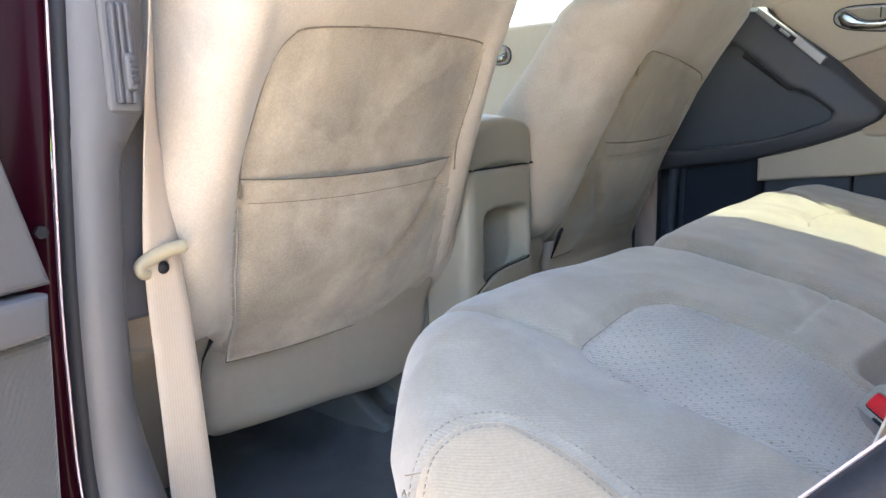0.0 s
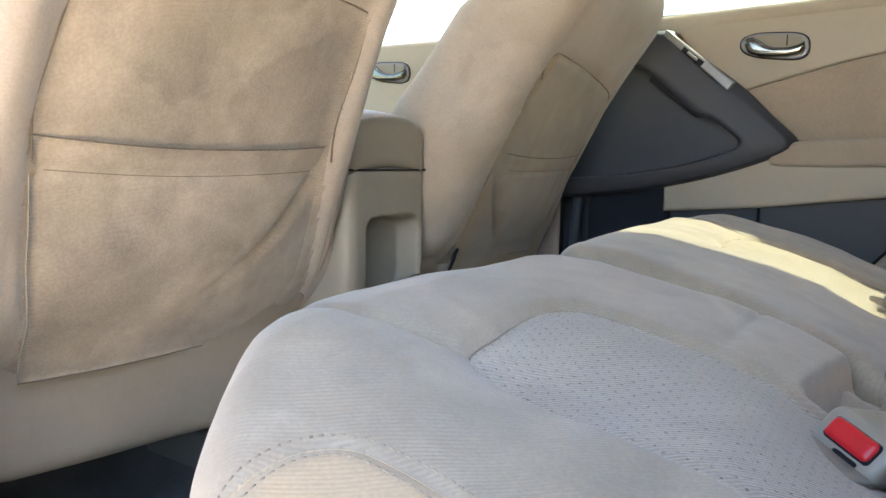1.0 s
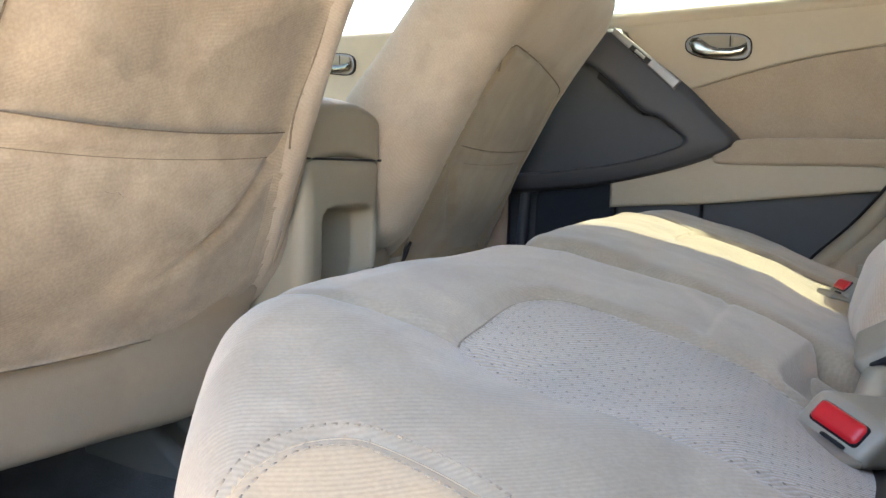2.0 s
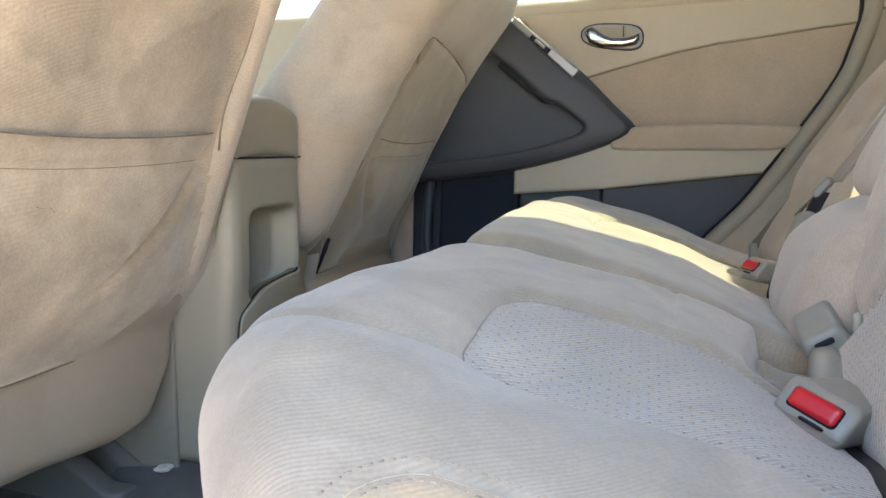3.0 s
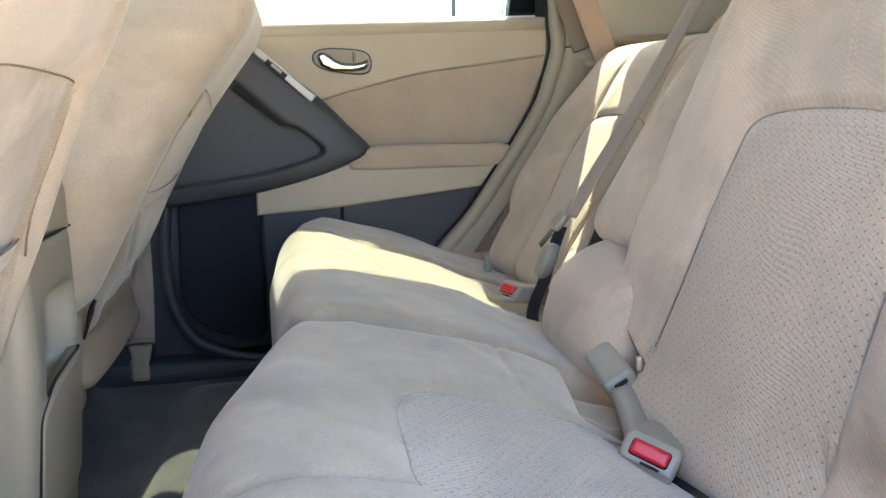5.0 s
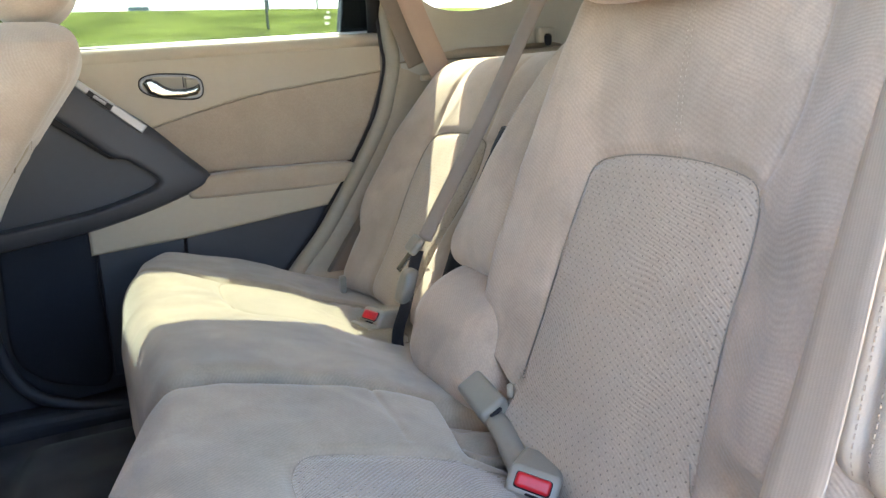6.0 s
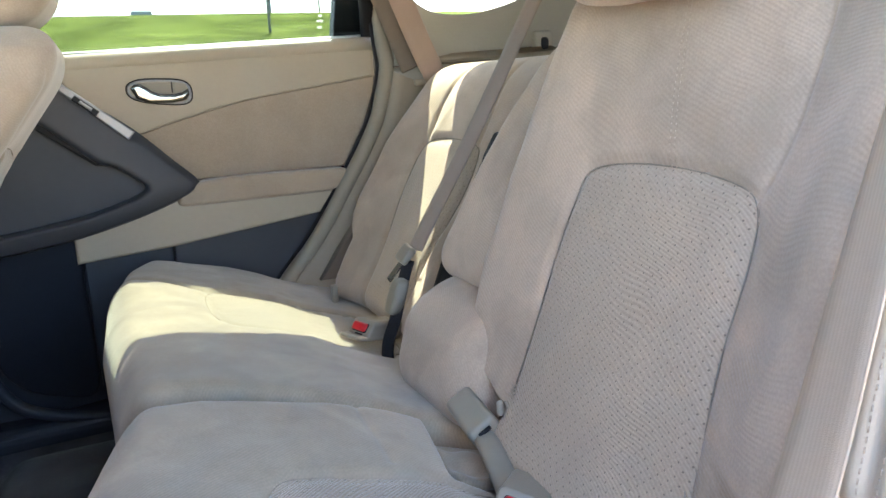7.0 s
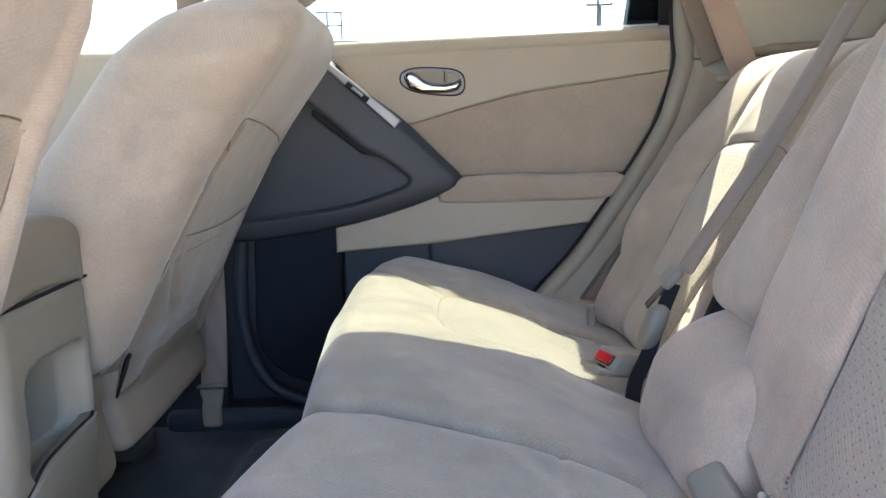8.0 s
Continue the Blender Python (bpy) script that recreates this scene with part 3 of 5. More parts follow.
    part("cushion_base", block((0.36, w * 0.90, 0.12), ((-0.22 + 0.13) / 2, (y0 + y1f) / 2, 0.60), 0.01), M_DARK, root, "dark plastic seat base")
    return root


def stitches(name, pts, parent, mat=None, gap=0.0065, length=0.0042, r=0.0009, up=(0, 0, 1)):
    """A row of sewn stitches along a line, as one part."""
    P = np.array(pts, float)
    seg = np.r_[0, np.cumsum(np.linalg.norm(np.diff(P, axis=0), axis=1))]
    V, F = [], []
    for s in np.arange(0, seg[-1] - length, gap):
        a = np.array([np.interp(s, seg, P[:, i]) for i in range(3)])
        b = np.array([np.interp(s + length, seg, P[:, i]) for i in range(3)])
        v, f = ring_tube([a, (a + b) / 2 + np.array(up) * r * 0.5, b], r, 5, up=(0.3, 0.2, 1))
        F += [tuple(q + len(V) for q in g) for g in f]
        V += list(v)
    return link_mesh(name, V, F, mat or M_THREAD, parent)


def bench():
    near_ins = curve([(-0.276, 0.616), (-0.279, 0.665), (-0.277, 0.730), (-0.256, 0.768), (-0.225, 0.771), (-0.18, 0.762), (-0.08, 0.760), (0.03, 0.75),
                      (0.03, 0.55), (-0.06, 0.556), (-0.111, 0.562), (-0.148, 0.568), (-0.21, 0.588), (-0.245, 0.600)], 5, True)
    seam_f = curve([(-0.276, 0.614), (-0.31, 0.606), (-0.36, 0.598), (-0.41, 0.595), (-0.46, 0.60)], 6)
    bolster = curve([(-0.262, 0.36), (-0.287, 0.405), (-0.292, 0.430), (-0.284, 0.454), (-0.266, 0.470), (-0.246, 0.474), (-0.208, 0.469), (-0.166, 0.458), (-0.10, 0.444), (-0.03, 0.43), (0.0, 0.425)], 6)
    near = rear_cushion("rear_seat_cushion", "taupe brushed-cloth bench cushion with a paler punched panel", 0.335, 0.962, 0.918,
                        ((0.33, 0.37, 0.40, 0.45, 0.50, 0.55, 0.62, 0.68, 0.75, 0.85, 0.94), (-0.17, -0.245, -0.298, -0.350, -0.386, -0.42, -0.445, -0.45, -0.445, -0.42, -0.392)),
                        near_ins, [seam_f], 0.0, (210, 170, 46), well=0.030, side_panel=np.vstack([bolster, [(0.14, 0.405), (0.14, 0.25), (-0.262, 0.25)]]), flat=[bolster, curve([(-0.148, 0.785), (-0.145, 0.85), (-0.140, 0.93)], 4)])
    cover = meshes_of(near)
    for off, nm in ((0.0065, "sewn_seam"), (-0.0065, "sewn_seam")):
        b = bolster[2:]
        nrm = np.stack([-np.gradient(b[:, 1]), np.gradient(b[:, 0])], 1)
        nrm /= np.linalg.norm(nrm, axis=1, keepdims=True)
        q = b + nrm * off
        stitches(nm, lay(cover, np.column_stack([q, cushion_top(q[:, 0], q[:, 1])]), (0, 0, -1)), near, M_STITCH, gap=0.0052, length=0.0030, r=0.0006)
    bar("seam_fold", lay(cover, np.column_stack([bolster[2:], np.full(len(bolster) - 2, 0.87)]), (0, 0, -1), 3), 0.0006, M_SIDE, near, seg=6)
    far_ins = curve([(-0.235, 1.27), (-0.242, 1.35), (-0.232, 1.43), (-0.20, 1.455), (-0.10, 1.45), (0.03, 1.44), (0.03, 1.24), (-0.10, 1.235), (-0.20, 1.235)], 5, True)
    far_seam = curve([(-0.238, 1.44), (-0.30, 1.50), (-0.37, 1.54), (-0.46, 1.56)], 6)
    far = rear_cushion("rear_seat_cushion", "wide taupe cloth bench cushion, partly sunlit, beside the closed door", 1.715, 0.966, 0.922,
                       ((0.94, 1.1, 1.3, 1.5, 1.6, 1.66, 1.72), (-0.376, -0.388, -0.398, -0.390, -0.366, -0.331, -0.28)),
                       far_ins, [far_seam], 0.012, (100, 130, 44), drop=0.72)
    sleeve = thing("buckle_sleeve", "crumpled taupe cloth sleeve lying in the buckle well", "cloth sleeve")
    V, F = rbox((0.064, 0.085, 0.014), 0.006, (26, 28, 6))
    V[:, 2] += 0.004 * np.sin(V[:, 1] * 95 + V[:, 0] * 60) + 0.002 * np.sin(V[:, 0] * 160) - 0.18 * (V[:, 0] + 0.03)
    link_mesh("folds", V + np.array([-0.040, 0.842, 0.806]), F, M_CUSH, sleeve)
    # black bar in place of the shade where cushion and backrest meet
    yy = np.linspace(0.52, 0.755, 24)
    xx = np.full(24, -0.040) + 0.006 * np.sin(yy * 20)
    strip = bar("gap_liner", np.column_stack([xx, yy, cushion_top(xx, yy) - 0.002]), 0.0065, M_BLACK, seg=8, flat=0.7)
    tagged(strip, "black strip standing in for the shade between cushion and backrest", "trim", kind="structure")
    plug = thing("cover_plug", "small pale plastic plug at the foot of the backrest", "plug")
    V, F = rbox((0.008, 0.008, 0.018), 0.0038, (6, 6, 10))
    link_mesh("plug_body", V + np.array([0.000, 0.846, 0.862]), F, M_BEIGE, plug)
    return near, far


def back_cushion(root, y0, y1, z0, z1, xf, depth, r, n, insert=None, seams=(), inner=None, outer=None, wing=None, seed=0.0, mat=None, names=("back_cover", "punched_panel")):
    """A stuffed backrest between heights z0 and z1 whose face lies at x = xf(z); y0 is its outer side."""
    w, h = abs(y1 - y0), z1 - z0
    R, F = rbox((depth, w, h), r, n)
    D, S, Z = R[:, 0] / depth + 0.5, R[:, 1] / w + 0.5, R[:, 2] + (z0 + z1) / 2
    yi = inner(Z) if inner else np.full(Z.shape, y1)
    yo = outer(Z) if outer else y0
    Y = yo + S * (yi - yo)
    if insert is not None:
        Y, Z = snap(np.vstack([insert, insert[:1]]), Y, Z, 0.0018, D < 0.2)
    X = xf(Z) + D * depth
    face = np.clip(1.4 - D * 2.4, 0, 1)
    if wing is not None:
        X = X - wing(Y, Z) * face
    d = np.full(X.shape, 9.0)
    lines = ([np.vstack([insert, insert[:1]])] if insert is not None else []) + list(seams)
    for line in lines:
        d = np.minimum(d, dist_to(line, Y, Z))
    P = np.stack([X, Y, Z], -1)
    puff = wrinkle(P, 8, 0.0035, seed) + wrinkle(P, 28, 0.001, seed)
    if lines:
        puff = puff - groove(d, 0.0055, 0.0065) + 0.004 * np.clip(d / 0.06, 0, 1)
    X = X - puff * face
    V = np.stack([X, Y, Z], -1)
    if insert is None:
        return link_mesh(names[0], V, F, mat or M_SEAT, root)
    c = V[F].mean(1)
    mask = inside(insert, c[:, 1], c[:, 2]) & (D[F].mean(1) < 0.3)
    split_mesh(names[0], names[1], V, F, mask, mat or M_SEAT, M_INSERT, root, "punched cloth centre panel")
    ring = np.vstack([insert, insert[:1]])
    ring = ring[ring[:, 1] > 0.83]
    bar("panel_seam", lay(meshes_of(root), np.column_stack([np.full(len(ring), 0.0), ring]), (1, 0, 0), 3), 0.0008, M_STITCH, root, seg=6, up=(1, 0, 0))


def near_face(z):
    return 0.012 + 0.30 * (z - 0.90) - 0.30 * np.clip(0.88 - z, 0, 0.1)


def far_face(z):
    return 0.215 + 0.60 * (z - 1.121)


def mid_face(z):
    return 0.030 + 0.42 * (z - 0.945)


def rear_backs():
    ins = curve([(0.568, 0.90), (0.570, 1.00), (0.565, 1.07), (0.569, 1.108), (0.592, 1.123), (0.66, 1.131), (0.74, 1.129), (0.792, 1.117), (0.805, 1.085), (0.815, 1.03), (0.825, 0.96), (0.834, 0.88), (0.836, 0.79),
                 (0.572, 0.79)], 5, True)
    seams = [curve([(0.795, 1.116), (0.812, 1.17), (0.852, 1.33)], 5), curve([(0.672, 1.130), (0.684, 1.20), (0.70, 1.33)], 5),
             curve([(0.572, 1.112), (0.552, 1.17), (0.545, 1.33)], 5)]
    root = thing("rear_backrest_seat", "taupe brushed-cloth rear backrest with a punched centre panel, upright", "seat back", "rear backrests")
    back_cushion(root, 0.40, 0.93, 0.79, 1.325, near_face, 0.16, 0.05, (34, 128, 124), ins, [seams[2]],
                 inner=lambda z: np.interp(z, [0.79, 0.866, 0.878, 0.892, 0.907, 0.935, 1.0, 1.1, 1.2, 1.32], [0.862, 0.868, 0.905, 0.950, 0.969, 0.984, 0.986, 0.968, 0.940, 0.90]),
                 wing=lambda y, z: 0.042 / (1 + np.exp((y - 0.515) / 0.018)) * np.interp(z, [0.895, 0.935, 1.06, 1.1, 1.3], [-0.6, 0.80, 0.85, 1, 0.6]), seed=1.0)
    cover = meshes_of(root)
    mid = np.array([(0.02, a, b) for a, b in seams[1]])
    for off in (-0.003, 0.003):
        stitches("sewn_seam", lay(cover, mid + np.array([0, off, 0]), (1, 0, 0)), root, M_SEATTHREAD, gap=0.006, length=0.0035, r=0.0006)
    R, F = rbox((0.12, 0.26, 0.18), 0.05, (20, 40, 28))
    V = R + np.array([0.125, 0.705, 1.365])
    V[:, 0] += 0.25 * R[:, 2]
    rest = link_mesh("head_restraint", V, F, M_SEAT, root, "cloth head restraint")
    for s in (-0.06, 0.06):
        bar("post", [(0.13, 0.705 + s, 1.24), (0.135, 0.705 + s, 1.33)], 0.006, M_CHROME, rest, "chrome post")
    # the fixed side bolster by the door
    side = thing("side_bolster", "pale taupe cloth side bolster with a double-stitched seam", "seat bolster")
    back_cushion(side, 0.325, 0.455, 0.945, 1.36, lambda z: -0.038 + 0.30 * (z - 0.9) + np.interp(z, [1.0, 1.15], [0.010, 0.0]), 0.18, 0.045, (30, 40, 90),
                 seams=[curve([(0.408, 0.80), (0.414, 1.0), (0.422, 1.2), (0.43, 1.4)], 6)], seed=2.0, mat=M_BOLSTER, names=("bolster_cover", ""))
    for off in (-0.007, 0.006):
        z = np.linspace(0.965, 1.30, 40)
        y = np.interp(z, [0.80, 1.0, 1.2, 1.4], [0.408, 0.414, 0.422, 0.43]) + off
        stitches("sewn_seam", lay(meshes_of(side)[:1], np.column_stack([np.zeros_like(z), y, z]), (1, 0, 0)), side, M_WEB, gap=0.006, length=0.0036, r=0.0007)
    # far, more reclined back
    ins = curve([(1.285, 0.93), (1.265, 1.02), (1.27, 1.08), (1.30, 1.105), (1.40, 1.112), (1.485, 1.104), (1.505, 1.07), (1.50, 1.0), (1.47, 0.90), (1.45, 0.80), (1.30, 0.80)], 5, True)
    seams = [curve([(1.49, 1.10), (1.505, 1.17), (1.49, 1.27)], 5), curve([(1.29, 1.10), (1.30, 1.18), (1.31, 1.27)], 5),
             curve([(1.20, 1.095), (1.30, 1.105)], 4)]
    root = thing("rear_backrest_seat", "taupe brushed-cloth rear backrest, reclined, with a sunlit stripe", "seat back", "rear backrests")
    back_cushion(root, 1.665, 1.12, 0.80, 1.246, far_face, 0.15, 0.055, (30, 110, 100), ins, seams, inner=lambda z: np.interp(z, [0.80, 1.05, 1.11, 1.16, 1.246], [1.205, 1.200, 1.178, 1.135, 1.12]), outer=lambda z: np.interp(z, [0.80, 0.92, 0.96, 0.99], [1.592, 1.605, 1.650, 1.665]),
                 wing=lambda y, z: 0.035 / (1 + np.exp(-(y - 1.56) / 0.02)) * np.interp(z, [0.82, 0.9, 1.1, 1.2], [1, 1, 0.8, 0.2]), seed=3.0)
    # added black bar gives the gap between the backrests its shade
    zz = np.linspace(0.80, 1.12, 12)
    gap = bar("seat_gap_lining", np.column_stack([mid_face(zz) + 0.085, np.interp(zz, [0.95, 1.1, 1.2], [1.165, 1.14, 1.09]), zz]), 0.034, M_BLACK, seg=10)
    tagged(gap, "black bar standing in for the shade between the rear backrests", "trim", kind="structure")
    # folding centre back: bolster below, armrest pad above
    arm = thing("folding_centre_seat", "taupe cloth folding armrest, closed into the rear seat back", "armrest")
    back_cushion(arm, 1.125, 0.90, 0.945, 1.27, mid_face, 0.15, 0.05, (26, 44, 60), outer=lambda z: np.interp(z, [0.945, 1.0, 1.1, 1.17, 1.22, 1.27], [1.140, 1.130, 1.090, 1.052, 1.012, 0.975]), seed=4.0, names=("armrest_pad", ""))
    back_cushion(arm, 1.112, 0.885, 0.80, 0.960, lambda z: -0.03 + 0.25 * (z - 0.87) + 1.6 * np.clip(z - 0.90, 0, 1) ** 1.5, 0.15, 0.06, (26, 50, 40), seed=5.0, names=("lower_pad", ""))


# ---- front seats ----
def front_seat(name, label, cy, inward, xb, lean, panel_mat, soft, skirt, kick):
    """cy: its middle; inward: +1 if the car's middle lies towards +y; xb: the back's place at 1.02 m; lean: metres back per metre up."""
    root = thing(name, label, "car seat", "front seats")

    def xs(z):
        return xb + lean * (z - 1.02) + kick * np.clip(z - 1.10, 0, 1) + (0.55 * soft - 0.25) * np.clip(0.86 - z, 0, 1)

    def half(z):
        return np.interp(z, [0.68, 0.80, 0.88, 0.95, 1.04, 1.15, 1.23, 1.28, 1.31], [0.25, 0.264, 0.264, 0.255, 0.238, 0.224, 0.220, 0.195, 0.15])

    # stuffed back with a sewn panel
    w, h, depth = 0.5, 0.52, 0.21
    R, F = rbox((depth, w, h), 0.045 + 0.04 * soft, (42, 96, 104))
    D, U, Z = 0.5 - R[:, 0] / depth, R[:, 1], R[:, 2] + 1.05
    Z = Z + 0.05 * np.clip((-U - 0.10) / 0.05, 0, 1) * np.clip((0.95 - Z) / 0.16, 0, 1)
    Y = U * half(Z) / 0.25
    # one lower corner hangs square: by the console, or by the far door
    r = 0.045 + 0.04 * soft
    D = D * (1 - 0.9 * np.clip((U - 0.13) / 0.05, 0, 1) * np.clip((0.97 - Z) / 0.08, 0, 1) * (D < r / depth + 0.01))
    rise = np.clip(Z - 0.79, 0, r)
    held = half(Z) / 0.25 * (0.25 - r + np.sqrt(np.maximum(r * r - (r - rise) ** 2, 0)))
    Y = Y * np.where((U > 0) & (Z < 0.88), np.interp(Z, [0.79, 0.80, 0.83, 0.85, 0.88], [0.240, 0.246, 0.257, 0.262, 0.264]) / held, 1.0)
    if inward > 0:
        arch = [(-0.121, 0.79), (-0.150, 0.91), (-0.167, 1.02), (-0.164, 1.08), (-0.155, 1.13), (-0.140, 1.153), (-0.112, 1.163), (0.0, 1.169),
                (0.104, 1.167), (0.166, 1.163), (0.180, 1.153), (0.185, 1.10), (0.185, 1.02), (0.210, 0.92), (0.238, 0.79)]
        out_w, in_w = (0.123, 0.150, 0.167), (0.236, 0.210, 0.185)
    else:
        arch = [(-0.245, 0.79), (-0.215, 0.92), (-0.190, 1.02), (-0.176, 1.08), (-0.168, 1.112), (-0.150, 1.130), (0.0, 1.150),
                (0.130, 1.160), (0.154, 1.157), (0.160, 1.145), (0.158, 1.08), (0.154, 1.02), (0.145, 0.92), (0.128, 0.79)]
        out_w, in_w = (0.243, 0.215, 0.190), (0.128, 0.145, 0.154)
    arch = curve(np.array(arch) * np.array([inward, 1]), 5)
    Y, Z = snap(arch, Y, Z, 0.0020, D < 0.2)
    X = xs(Z) - D * depth
    d = dist_to(arch, Y, Z)
    ins = inside(arch, Y, Z)
    face = np.clip(1.5 - D * 4, 0, 1)
    P = np.stack([X, Y, Z], -1)
    bulge = 0.022 * np.clip(1 - ((np.abs(Y) - 0.205) / 0.035) ** 2, 0, 1) * 0.4
    sewn = 1 - soft * 0.5 / (1 + np.exp((Z - 1.10) / 0.012))
    X = X + face * (-groove(d, 0.006, 0.006) * sewn - np.where(ins, 0.006, 0) * np.clip(d / 0.008, 0, 1) * (1 - soft) + 0.006 * np.clip(d / 0.03, 0, 1) * (~ins) * (1 - soft) + wrinkle(P, 7, 0.003, cy) + bulge)
    # side wings reach forwards
    X = X - 0.05 * np.clip((np.abs(Y) - 0.17) / 0.07, 0, 1) ** 2 * np.clip(D * 2 - 1, 0, 1)
    V = np.stack([X, Y + cy, Z], -1)
    c = np.stack([X, Y, Z], -1)[F].mean(1)
    mask = inside(arch, c[:, 1], c[:, 2]) & (D[F].mean(1) < 0.25)
    split_mesh("back_cover", "back_panel", V, F, mask, M_FRONT, panel_mat, root, "plain sewn-in rear panel")
    # map pocket: a slack flap, open at its top hem
    nu, nv = 44, 36
    u, v = np.meshgrid(np.linspace(-1, 1, nu), np.linspace(0, 1, nv), indexing="ij")
    z = 0.795 + 0.022 * soft + v * (0.225 - 0.022 * soft) - 0.008 * v * (1 - u * u) - 0.006 * (1 - v) * u * inward
    hw = np.where(u * inward > 0, np.interp(z, [0.80, 0.92, 1.03], in_w), np.interp(z, [0.80, 0.92, 1.03], out_w))
    y = u * hw
    slack = (1 - u ** 4) * (0.0055 + 0.012 * np.sin(np.pi * np.clip(v, 0, 1)) ** 2 + 0.002 * v)
    crease = 0.011 * np.exp(-(((u * inward - 0.35) * 0.55 + 0.5 * (u * inward - 0.35) ** 2 - (v - 0.42)) / 0.04) ** 2) * np.exp(-((u * inward - 0.55) / 0.35) ** 2)
    hem = groove(np.abs(v - 0.885), 0.0035, 0.018)
    rr = (0.045 + 0.04 * soft) * half(z) / 0.25
    over = np.clip(np.abs(y) - (half(z) - rr), 0, rr * 0.98) * (1 - 0.75 * np.clip((y - 0.13) / 0.05, 0, 1) * np.clip((0.97 - z) / 0.08, 0, 1))
    x = xs(z) - 0.004 + slack - crease - hem - (rr - np.sqrt(rr * rr - over * over))
    pts = np.stack([x, y + cy, z], -1).reshape(-1, 3)
    x = x.reshape(-1) + wrinkle(pts, 14, 0.0035, cy + 7)
    outer = np.column_stack([x, pts[:, 1], pts[:, 2]])
    inner = outer - np.array([0.0025, 0, 0])
    Fp = [(i * nv + j, (i + 1) * nv + j, (i + 1) * nv + j + 1, i * nv + j + 1) for i in range(nu - 1) for j in range(nv - 1)]
    k = nu * nv
    edge = [i * nv for i in range(nu)] + [(nu - 1) * nv + j for j in range(1, nv)] + [i * nv + nv - 1 for i in range(nu - 2, -1, -1)] + [j for j in range(nv - 2, 0, -1)]
    Fp = Fp + [tuple(q + k for q in f[::-1]) for f in Fp] + [(a, b, b + k, a + k) for a, b in zip(edge, edge[1:] + edge[:1])]
    pocket = link_mesh("map_pocket", np.concatenate([outer, inner]), Fp, panel_mat, root, "slack cloth map pocket, stained and creased")
    if inward > 0:
        pull = np.array([(-0.60, 0.658, 0.959), (-0.60, 0.664, 0.9575), (-0.60, 0.671, 0.9585), (-0.60, 0.678, 0.953)])
        bar("pulled_thread", lay([o for o in root.children if o.name.startswith("map_pocket")], pull, (-1, 0, 0)), 0.0004, M_STITCH, pocket, seg=5)
    top = outer.reshape(nu, nv, 3)[:, -1]
    low = outer.reshape(nu, nv, 3)[:, int(nv * 0.87)]
    foot = outer.reshape(nu, nv, 3)[:, 0]
    # dark bar paints the shadow line under the pocket's lower edge
    bar("bottom_seam", foot + np.array([-0.0004, 0, -0.0006]), 0.0009, M_SEAM, pocket, seg=6)
    bar("hem_seam", low + np.array([-0.0004, 0, 0]), 0.0008, M_SEAM, pocket, seg=6)
    bar("pocket_hem", top + np.array([0.0002, 0, 0]), 0.0007, M_SEAM, pocket, seg=6)
    # sewn seam round the panel
    keep = arch[arch[:, 1] > (1.115 if soft else 1.0)]
    sewn_on = lay([o for o in meshes_of(root) if o.name.startswith("back_")], np.column_stack([np.full(len(keep), -0.55), keep[:, 0] + cy, keep[:, 1]]), (-1, 0, 0), 3)
    bar("panel_seam", sewn_on + np.array([0.0002, 0, 0]), 0.0011, M_SEAM, root, seg=6, up=(1, 0, 0))
    # hard piping down the inner edge of the back
    zz = np.linspace(0.835, 1.275, 34)
    if inward > 0:
        e = np.column_stack([xs(zz) - 0.005, cy + inward * (half(zz) - 0.022), zz])
        bar("edge_piping", e, np.interp(zz, [0.835, 0.88, 1.15, 1.275], [0.003, 0.010, 0.011, 0.009]), M_SHELL, root, "smooth vinyl edge piping", seg=10)
    # lower skirt
    R, F = rbox((0.10, 0.402, skirt), 0.022, (14, 54, 22))
    Z = R[:, 2] + 0.85 - skirt / 2
    if inward > 0:
        R[:, 1] *= np.where(R[:, 1] > 0, np.interp(Z, [0.70, 0.72, 0.78, 0.85], [0.085, 0.145, 0.184, 0.188]) / 0.201, 1.0)
        R[:, 0] += 0.030 * np.clip(R[:, 1] / 0.18, 0, 1)
    else:
        R[:, 1] *= np.where(R[:, 1] > 0, np.interp(Z, [0.75, 0.82], [0.12, 0.19]) / 0.201, 1.0)
    V = np.column_stack([xs(Z) - 0.066 + 0.022 * soft + R[:, 0] + 0.62 * np.clip(0.81 - Z, 0, 1) + 0.02 * (R[:, 1] / 0.235) ** 2 * -1, R[:, 1] + cy + 0.064, Z - (0.06 * (R[:, 1] * inward + 0.2) + soft * 0.018 * np.clip(R[:, 1] / 0.2, 0, 1)) * np.clip((0.85 - Z) / 0.08, 0, 1)])
    link_mesh("lower_skirt", V, F, M_SHELL, root, "plain vinyl skirt under the pocket")
    # seat cushion seen from the side and behind
    R, F = rbox((0.52, 0.50, 0.20), 0.07, (40, 30, 18))
    V = np.column_stack([R[:, 0] - 1.05 + (xb + 0.6), R[:, 1] * 1.08 + cy, R[:, 2] + 0.79 + 0.05 * np.clip(-R[:, 0], 0, 1)])
    link_mesh("seat_cushion", V, F, M_FRONT, root)
    V, F = rbox((0.16, 0.118, skirt + 0.06), 0.034, (16, 16, 24))
    V = V + np.array([0, cy - 0.201, 0.865 - skirt / 2 - 0.03])
    V[:, 0] += xs(V[:, 2]) - 0.088 + 0.45 * np.clip(0.81 - V[:, 2], 0, 1)
    link_mesh("side_cover", V, F, M_SHELL, root, "beige vinyl seat side cover")
    zz = np.linspace(0.725, 0.848, 10)
